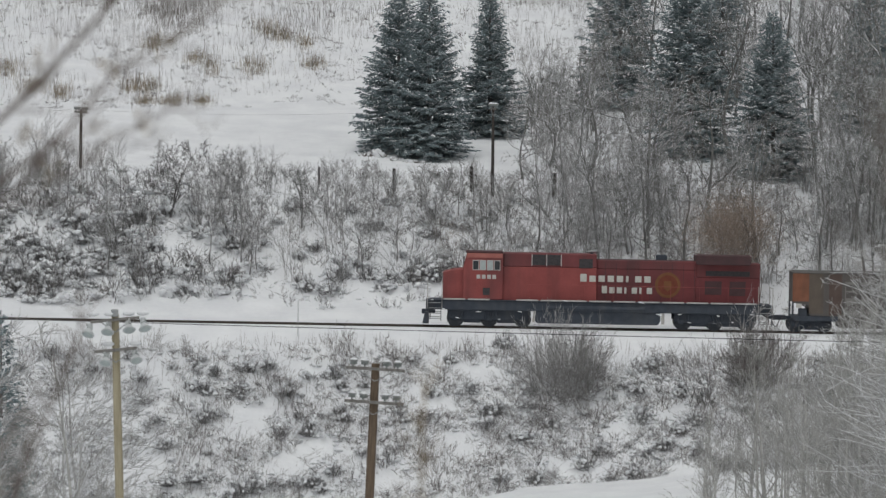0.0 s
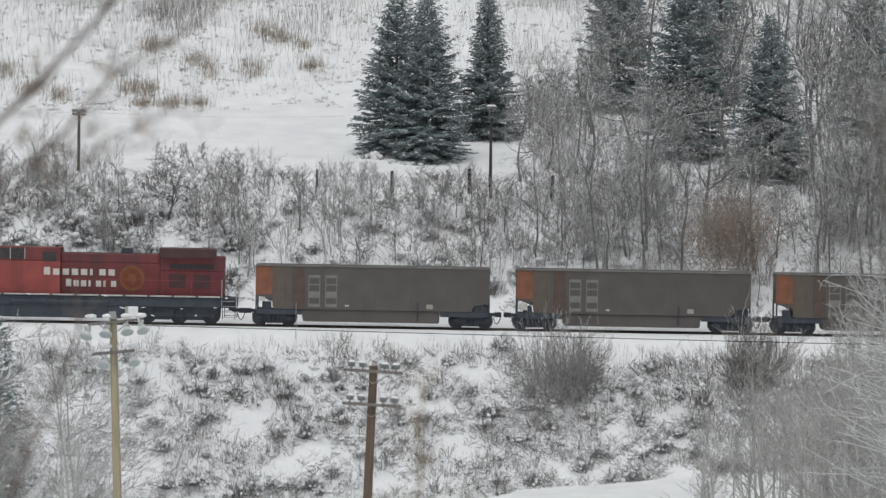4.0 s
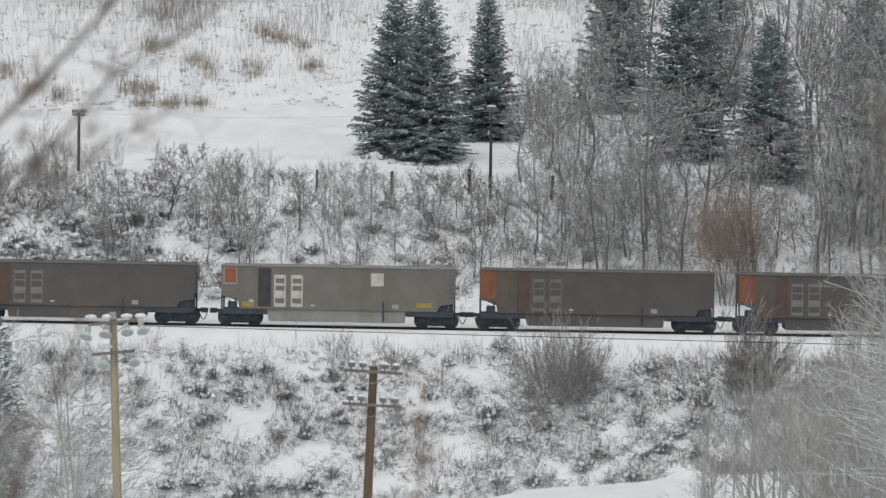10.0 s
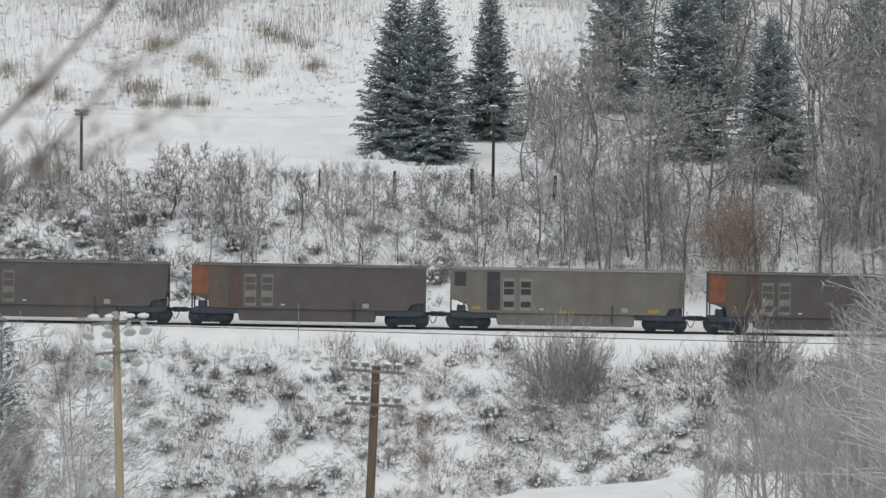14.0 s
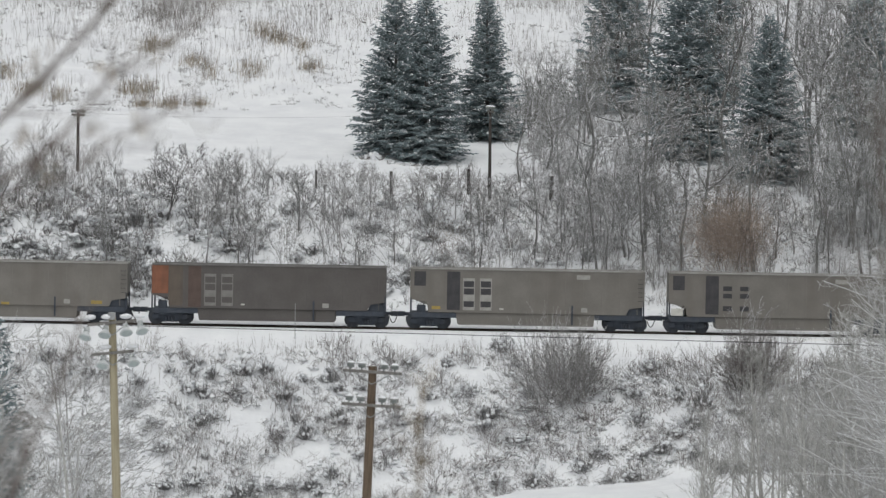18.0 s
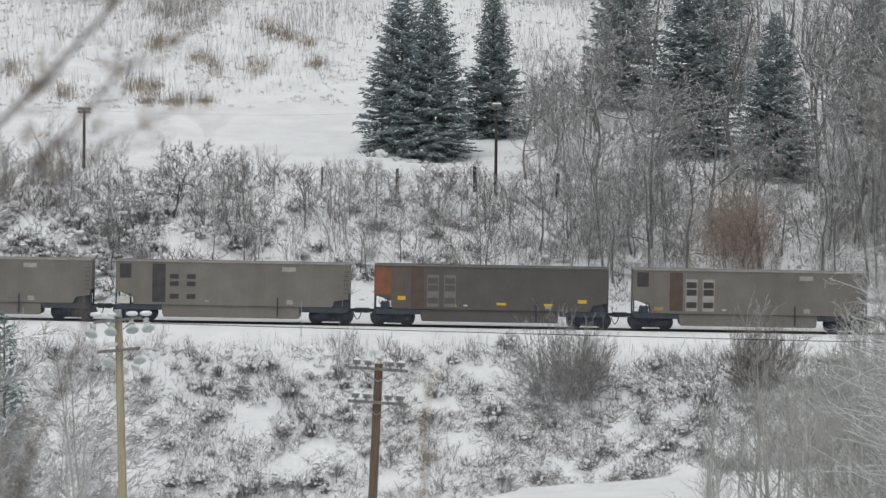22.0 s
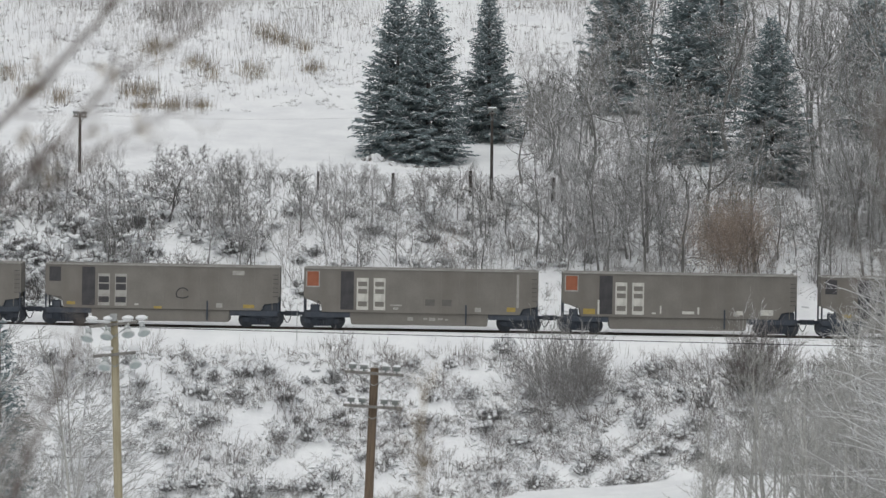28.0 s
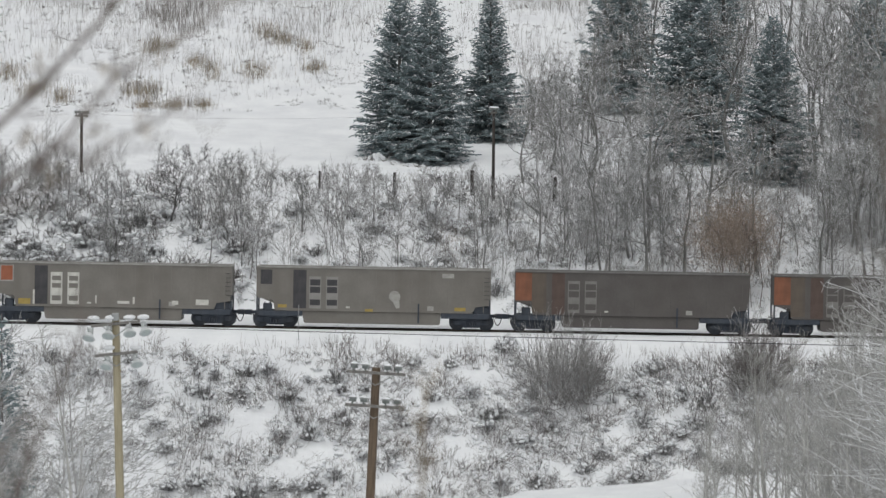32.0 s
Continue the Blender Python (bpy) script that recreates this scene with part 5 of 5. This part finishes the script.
def russet_bush(x, y, size, leaves, seed, label):
    """A bush that has kept its dry leaves."""
    b = empty("leafy_bush", pose(x, y, gz(x, y)))
    b.scale = (size, size, size)
    tagged(b, label, "bush")
    stems, twigs = bush_kind(400 + seed, 5.6, 12, 0.27, (0, 1, 2), 0.008, BRANCH)
    part("stem", stems, BRANCH, b)
    part("crown", twigs, BRANCH, b)
    rng = np.random.default_rng(seed)
    segs = []
    for _ in range(leaves * 2):
        p = rng.normal(0, 1, 3) * (1.2, 1.0, 1.05) + (0, 0, 4.1)
        q = p + rng.normal(0, 0.07, 3)
        segs.append((*p, *q, 0.011, 0.005))
    tagged(part("foliage", bars(segs, RUSSET, "foliage"), RUSSET, b), kind="stuff")


russet_bush(18.7, 8.6, 1.12, 8500, 9, "bush with dry russet leaves beside the track")
russet_bush(0.7, 12.0, 0.55, 700, 10, "small bush with a few dry russet leaves on the bank")
plant_bush(ROUND_DARK, 19.3, -8.8, (0.78, 0.78, 1.12), 200, "rounded leafless bush close below the track", "bushes below the track", name="rounded_bush")
for k in range(16):
    kind, lump = R.choice(LOW)
    plant_bush(kind, -22 + 1.0 * k + R.uniform(-0.3, 0.3), R.uniform(7.2, 8.2), R.uniform(0.3, 0.55), R.uniform(0, 360), "small dark bush at the foot of the bank", "bushes at the foot of the bank", name="small_bush")


for k in range(42):
    kind, lump = LOW[1 if k % 2 else 3]
    plant_bush(kind, R.uniform(-31, 24), R.uniform(5.9, 7.6), R.uniform(0.35, 0.75), R.uniform(0, 360), "small dark bush at the foot of the bank", "bushes at the foot of the bank", lump if k % 3 == 0 else None, name="small_bush")
for k in range(22):
    plant_bush(R.choice(FAN), R.uniform(9, 27), R.uniform(8.5, 18), R.uniform(0.5, 0.85), R.uniform(0, 360), FAN_BUSH, "tall bushes on the bank", name="tall_bush")


for k in range(34):
    x, y = R.uniform(-31, -19), R.uniform(6.3, 10)
    if k % 2:
        plant_bush(R.choice(FAN), x, y, R.uniform(0.3, 0.5), R.uniform(0, 360), FAN_BUSH, "tall bushes on the bank", name="tall_bush")
    else:
        kind, lump = R.choice(LOW)
        plant_bush(kind, x, y, R.uniform(0.9, 1.5), R.uniform(0, 360), "low leafless bush half buried in snow", "bushes on the bank", lump, name="low_bush")


# brush on the slope before the dark spruces
W = random.Random(44)
for k in range(46):
    x, y = W.uniform(6.5, 15.5), W.uniform(27, 56)
    plant_bush(FAN[k % 4], x, y, W.uniform(0.45, 0.8), W.uniform(0, 360), "spreading leafless bush at the edge of the wood", "bushes of the wood", name="tall_bush")
# dark shrubs loaded with snow on the cut bank
for k, (x, y) in enumerate(((-28.7, 17.1), (-26.9, 14.0), (-24.5, 16.8), (-21.8, 15.4), (-24.9, 12.1), (-20.5, 12.0), (-18.7, 13.9), (-27.3, 10.3), (-22.6, 11.2), (-17.0, 16.3), (-6.2, 19.0), (-4.9, 10.1),
                            (-6.8, 10.1), (-2.7, 13.1), (-27.9, 8.2), (-11.1, 17.6), (-3.2, 20.1), (-0.5, 18.1), (-8.3, 14.2), (-26.2, 19.2), (-23.7, 21.1), (-3.8, 8.9), (-1.6, 10.7), (-20.5, 18.3))):
    plant_shrub(k, x, y, 1.0 + 0.15 * (k * 7 % 5), 61 * k, SHRUB_LABEL, "shrubs on the cut bank")
for k, (x, y) in enumerate(((-2.0, 10.4), (-1.2, 11.2), (-0.4, 10.6), (0.3, 11.5), (-1.6, 12.4), (0.0, 12.6), (-7.4, 8.6), (-9.2, 9.6), (1.2, 9.4), (3.4, 9.0), (5.2, 10.2), (-5.8, 12.0))):
    plant_shrub(k + 2, x, y, 1.25 + 0.1 * (k % 4), 43 * k, SHRUB_LABEL, "shrubs on the cut bank")
    plant_bush(FAN[k % 4], x + 0.5, y - 0.4, 0.42, 70 * k, FAN_BUSH, "tall bushes on the bank", name="tall_bush")
S = random.Random(31)
for k in range(160):
    x, y = S.uniform(-32, -14) if k < 60 else S.uniform(-14, 14) if k < 110 else S.uniform(-32, -22), 7.4 + (12 if k < 110 else 7) * S.random()
    size, turn = S.uniform(0.7, 1.4), S.uniform(0, 360)
    if k < 60 or k >= 110 or patch(x * 0.8, y) > 0.0:
        plant_shrub(k, x, y, size, turn, SHRUB_LABEL, "shrubs on the cut bank")


# ---- out-of-focus growth close to the camera
def near_branches():
    t = empty("overhanging_tree", pose(-4.6, -268, gz(-4.6, -268) - 0.1))
    tagged(t, "leafless tree close by, its brown branches reaching across", "bare tree")
    z = -t.location.z
    rng = np.random.default_rng(3)
    part("trunk", bars([(0, 0, 0, 0.1, 0, 2.2, 0.13, 0.11), (0.1, 0, 2.2, 0.3, 0, 4.3, 0.11, 0.08), (0.3, 0, 4.3, 0.2, 0, 7.0, 0.08, 0.03)], BRANCH, "trunk", 10), BRANCH, t)
    limbs = [
        ((0.12, 0, 2.4), [(1.0, 11.55), (1.64, 12.12), (2.0, 12.5), (2.4, 12.94), (2.75, 13.4)], 0.028),
        ((0.2, 0, 3.0), [(1.5, 11.6), (2.0, 11.95), (2.24, 12.25), (2.35, 12.4), (2.6, 12.58), (2.9, 12.75), (3.1, 12.95)], 0.018),
        ((0.15, 0, 2.7), [(1.6, 11.45), (2.1, 11.75), (2.38, 11.97), (2.6, 12.08), (2.78, 12.2)], 0.010),
        ((0.1, 0, 2.2), [(1.2, 11.3), (1.75, 11.65), (2.0, 12.0)], 0.02)]
    for start, pts, r in limbs:
        segs, p = [], np.array(start, float)
        for i, (lx, lz) in enumerate(pts):
            q = np.array([lx, 0.15 * i, lz + z])
            f = 1 - 0.6 * i / len(pts)
            segs.append((*p, *q, r * f, r * (f - 0.08)))
            if i > 0:
                for _ in range(3):
                    e = (q - p) / np.linalg.norm(q - p) + rng.normal(0, 0.5, 3)
                    limb(segs, rng, p + (q - p) * rng.uniform(0, 1), e, 0.35, r * 0.35, 1, 0.6, 0.02, (0, 1, 2))
            p = q
        part("branch", bars(thin(segs, 0.003), BRANCH, "branch", 5), BRANCH, t)
    leaf = []
    for lx, lz, k in ((2.30, 12.42, 16), (1.88, 12.52, 10), (2.70, 12.62, 12), (2.58, 12.09, 10), (1.95, 11.75, 12), (1.8, 12.0, 12), (2.25, 12.05, 10)):
        for _ in range(k):
            p = np.array([lx, 0.4, lz + z]) + rng.normal(0, 0.045, 3)
            leaf.append((*p, *(p + rng.normal(0, 0.03, 3)), 0.014, 0.004))
    part("dry_leaves", bars(leaf, GRASS, "dry_leaves"), GRASS, t)


near_branches()


def near_stem(x, y, top_x, top, seed, material=GRASS):
    rng = np.random.default_rng(seed)
    base = gz(x, y) - 0.05
    segs, p = [], np.array([0.0, 0, 0])
    for i in range(8):
        f = (i + 1) / 8
        q = np.array([(top_x - x) * f + rng.normal(0, 0.015), 0, (top - base) * f])
        segs.append((*p, *q, 0.028 * (1 - 0.5 * f), 0.028 * (1 - 0.6 * f)))
        for _ in range(5):
            limb(segs, rng, p + (q - p) * rng.uniform(0, 1), (rng.normal(0, 0.5), rng.normal(0, 0.5), 1.0), 0.32, 0.008, 1, 0.4, 0.0, (0, 1, 1))
        p = q
    ob = part("tall_weed", bars(segs, material, "tall_weed"), material, at=pose(x, y, base))
    tagged(ob, "tall dry brown weed stalk close by", "weed", "weeds close to the viewpoint")


near_stem(-0.20, -265, -0.13, 10.15, 1)
near_stem(-3.89, -265, -2.63, 10.65, 2, BRANCH)
near_stem(-4.3, -266, -3.0, 10.0, 3, WEED)
near_stem(-3.7, -264, -3.1, 9.75, 4, WEED)
for x, y, k, s in ((7.2, -238, 0, 0.85), (8.3, -225, 1, 0.9), (-8.2, -225, 1, 0.62)):
    plant_tree("wisp", k, x, y, s, 77 * k, "bare frosted tree close to the viewpoint", "trees close to the viewpoint")


def near_sapling(x, y, top, seed, label):
    """A close, fine-twigged sapling, out of focus."""
    base = gz(x, y) - 0.1
    trunk, crown = tree_kind(seed, top - base, "wisp")
    t = empty("bare_tree", pose(x, y, base, 0, 0, 40 * seed))
    tagged(t, label, "bare tree", "trees close to the viewpoint")
    part("trunk", bars(thin([(*q[:6], q[6] * 0.6, q[7] * 0.6) for q in trunk], 0.006), BRANCH, "trunk", 6), BRANCH, t)
    part("crown", bars([(*q[:6], 0.0045, 0.003) for q in crown if q[2] > 0.74 * (top - base)], BRANCH, "crown"), BRANCH, t)


for k, (x, y, top) in enumerate(((4.55, -255, 12.05), (4.95, -252, 12.1))):
    near_sapling(x, y, top, 71 + k, "slender bare sapling close by, fine twigs at its tip")


def frosted_tree(x, y, top, seed):
    """A valley tree at the edge of the thicket; its long frosted boughs reach out to the west."""
    rng = np.random.default_rng(seed)
    base = gz(x, y) - 0.2
    h = top - base
    t = empty("bare_tree", pose(x, y, base))
    tagged(t, "tall leafless valley tree with long boughs white with frost", "bare tree", "trees in the valley")
    part("trunk", bars([(0, 0, 0, 0.1, 0, h * 0.5, 0.2, 0.14), (0.1, 0, h * 0.5, 0, 0, h, 0.14, 0.02)], BARK, "trunk", 8), BARK, t)
    twigs = []
    for k in range(22):
        z = h * (0.38 + 0.6 * (k + rng.uniform(0, 1)) / 22)
        d = (-1.0 if k % 5 else 0.9, rng.normal(0, 0.45), rng.uniform(0.12, 0.5))
        segs = []
        limb(segs, rng, (0, 0, z), d, rng.uniform(3.0, 5.0) * (1.2 - 0.5 * z / h), 0.034, 2, 0.5, -0.03, (0, 1, 1), 0.45, 0.25, 0.16)
        twigs += [q for q in segs if q[6] <= 0.016]
        part("bough", bars(thin([q for q in segs if q[6] > 0.016], 0.018), FROST_WHITE, "bough", 4), FROST_WHITE, t)
    part("crown", bars(thin(twigs, 0.009), FROST_WHITE, "crown"), FROST_WHITE, t)


frosted_tree(18.7, -112, 8.0, 5)
frosted_tree(17.6, -121, 5.2, 6)


def tufts(name, n, area, height, lean, material, label, seed, keep=None, blades=14, width=0.012):
    """Dry stalks in clumps, one sheet of many blades."""
    rng = np.random.default_rng(seed)
    segs = []
    while len(segs) < n * blades:
        x, y = rng.uniform(area[0], area[1]), rng.uniform(area[2], area[3])
        if keep and not keep(x, y):
            continue
        z, size = gz(x, y), rng.uniform(0.5, 1.2)
        for _ in range(blades):
            px, py = x + rng.normal(0, 0.45 * size), y + rng.normal(0, 0.45 * size)
            h = height * size * rng.choice([0.3, 0.45, 0.7, 1.0, 1.2])
            segs.append((px, py, z - 0.12, px + rng.normal(0, lean) * h, py + rng.normal(0, lean) * h, z + h, width, width * 0.4))
    tagged(new(name, bars(segs, material, name)), label, "grass", kind="stuff")


def scrub(name, n, area, height, material, label, seed, keep=None, twigs=6, low=0.011):
    """Small arching twigs in clumps, past counting."""
    rng = np.random.default_rng(seed)
    segs, made = [], 0
    while made < n:
        x, y = rng.uniform(area[0], area[1]), rng.uniform(area[2], area[3])
        if keep and not keep(x, y):
            continue
        made += 1
        z, size = gz(x, y) - 0.05, rng.uniform(0.4, 1.25)
        for _ in range(twigs):
            p = np.array([x, y, z]) + rng.normal(0, 0.16 * size, 3) * (1, 1, 0.2)
            d = np.array([rng.normal(0, 0.7), rng.normal(0, 0.7), 1.0])
            for k in range(2):
                q = p + d * height * size * 0.5 * rng.uniform(0.7, 1.2)
                segs.append((*p, *q, low * (1 - 0.2 * k), low * (0.8 - 0.2 * k)))
                d = d + np.array([rng.normal(0, 0.6), rng.normal(0, 0.6), -0.12])
                p = q
    tagged(new(name, bars(segs, material, name)), label, "scrub", kind="stuff")


def lumps(n, area, seed, keep=None):
    """Small heaps of snow on the scrub."""
    rng = np.random.default_rng(seed)
    bm = bmesh.new()
    bmesh.ops.create_icosphere(bm, subdivisions=1, radius=1)
    unit = np.array([v.co[:] for v in bm.verts])
    tri = np.array([[v.index for v in f.verts] for f in bm.faces])
    bm.free()
    co = []
    while len(co) < n:
        x, y = rng.uniform(area[0], area[1]), rng.uniform(area[2], area[3])
        if keep and not keep(x, y):
            continue
        size = rng.uniform(0.05, 0.17) * np.array([rng.uniform(0.8, 2.0), rng.uniform(0.8, 2.0), rng.uniform(0.6, 1.0)])
        co.append(unit * size * rng.uniform(0.55, 1.35, (len(unit), 1)) + (x, y, gz(x, y) + rng.uniform(-0.05, 0.04)))
    faces = (tri[None] + (np.arange(n) * len(unit))[:, None, None]).reshape(-1, 3)
    tagged(new("snow_lumps", poly_mesh("snow_lumps", np.concatenate(co), faces, SNOW_CLUMP)), "lumps of snow caught in the scrub", "snow", kind="stuff")


def stalks(name, spots, height, material, label, seed, width=0.012):
    """Dry stalks standing in given clumps. spots: x, y, spread along x, spread along y, how many."""
    rng = np.random.default_rng(seed)
    segs = []
    for x, y, wx, wy, n in spots:
        for _ in range(n):
            px, py = x + rng.normal(0, wx), y + rng.normal(0, wy)
            h, z = height * rng.choice([0.25, 0.4, 0.6, 0.8, 1.1]), gz(px, py)
            segs.append((px, py, z - 0.1, px + rng.normal(0, 0.16) * h, py + rng.normal(0, 0.16) * h, z + h, width, width * 0.4))
    tagged(new(name, bars(segs, material, name)), label, "grass", kind="stuff")


CLUMPS = [(-31.1, 62.7, 1.2), (-33.4, 66.6, 0.9), (-28.8, 61.1, 0.7), (-22.7, 72.5, 0.8), (-19.0, 69.1, 0.9), (-17.7, 66.5, 0.6), (-14.5, 67.3, 1.1), (-10.0, 68.2, 0.8), (-13.8, 76.6, 1.1),
          (-12.6, 74.4, 0.9), (-10.8, 72.9, 0.6), (-23.6, 62.8, 1.0), (-22.3, 62.9, 0.8), (-20.3, 58.2, 1.0), (-18.0, 58.3, 0.6), (-22.4, 58.4, 0.6)]
lumps(2600, (-31, 26, -18, -5.8), 8, lambda x, y: patch(x, y) > -0.5)
lumps(1300, (-33, 30, 7, 22), 9)
stalks("grass_clumps", [(x, y, 0.62 * w, 0.9, int(330 * w)) for x, y, w in CLUMPS], 0.62, GRASS, "dense tan grass clumps on the snowy hillside", 11, 0.011)
stalks("weed_stalks", [(x, y, 0.9 * w, 1.4, int(90 * w)) for x, y, w in CLUMPS], 1.05, WEED, "grey dry stalks standing round the grass clumps", 13, 0.011)
stalks("weed_stalks", [(-21.2, 78.5, 1.5, 2.8, 700), (-22.6, 82, 1.3, 2.0, 450), (-19.6, 82, 1.7, 2.0, 500), (-33, 84, 1.8, 2.0, 330), (-28.6, 82, 1.2, 1.5, 180), (9.5, 84, 1.6, 2.0, 420), (6.5, 86, 2.0, 2.0, 300),
                       (-10.5, 78, 1.8, 2.6, 380), (-6, 80, 2, 3, 300), (-15, 84, 2, 2, 300), (-9, 85, 2, 1.5, 260), (-26, 77, 2, 3, 200), (-31, 75, 2, 3, 200), (3.6, 80, 1.2, 3, 160), (-15.5, 72, 2.2, 2.5, 160), (1.6, 62, 1.0, 4.0, 160), (6.8, 70, 1.6, 4, 320), (7.5, 52, 1.3, 4, 300)], 1.25, WEED, "thin grey weed stalks on the snowy hillside", 14, 0.010)
tufts("weed_stalks", 1150, (-36, 12, 57, 95), 0.8, 0.2, WEED, "scattered weed stalks on the snowy hillside", 1, lambda x, y: patch(x * 0.6, y * 0.4) > -0.5 and y > 59 + max(0.0, x + 24) * 0.22, 3, 0.010)
scrub("hill_scrub", 1000, (-36, 12, 54, 95), 0.22, BARK_DARK, "small dark tufts poking through the hillside snow", 7, lambda x, y: patch(x * 0.7, y * 0.5) > -0.4 and y > 54 + max(0.0, x + 24) * 0.2, 8, 0.014)
tufts("bank_grass", 900, (-30, 25, -17.5, -4.8), 0.6, 0.22, WEED, "dry weeds poking through snow on the railway bank", 3, lambda x, y: patch(x, y) > -0.45, 10, 0.010)
tufts("bank_grass", 400, (-33, 32, 8, 26), 0.8, 0.25, WEED, "dry weeds poking through snow on the upper bank", 4, None, 10, 0.010)
scrub("bank_scrub", 3300, (-31, 25, -18, -5.8), 0.55, TWIG, "small dark twigs under snow on the railway bank", 5, lambda x, y: patch(x, y) > -0.62, 7, 0.009)
scrub("bank_scrub", 800, (-31, 25, -18, -6.2), 0.30, SHRUB, "dark tangled stubble half buried in snow on the railway bank", 12, lambda x, y: patch(x, y) > -0.1, 13, 0.012)
scrub("upper_scrub", 1300, (-33, 33, 8, 25), 0.7, BARK_DARK, "small dark twigs under snow on the upper bank", 6, lambda x, y: y > 18 or patch(x, y) > -0.1)

motions()
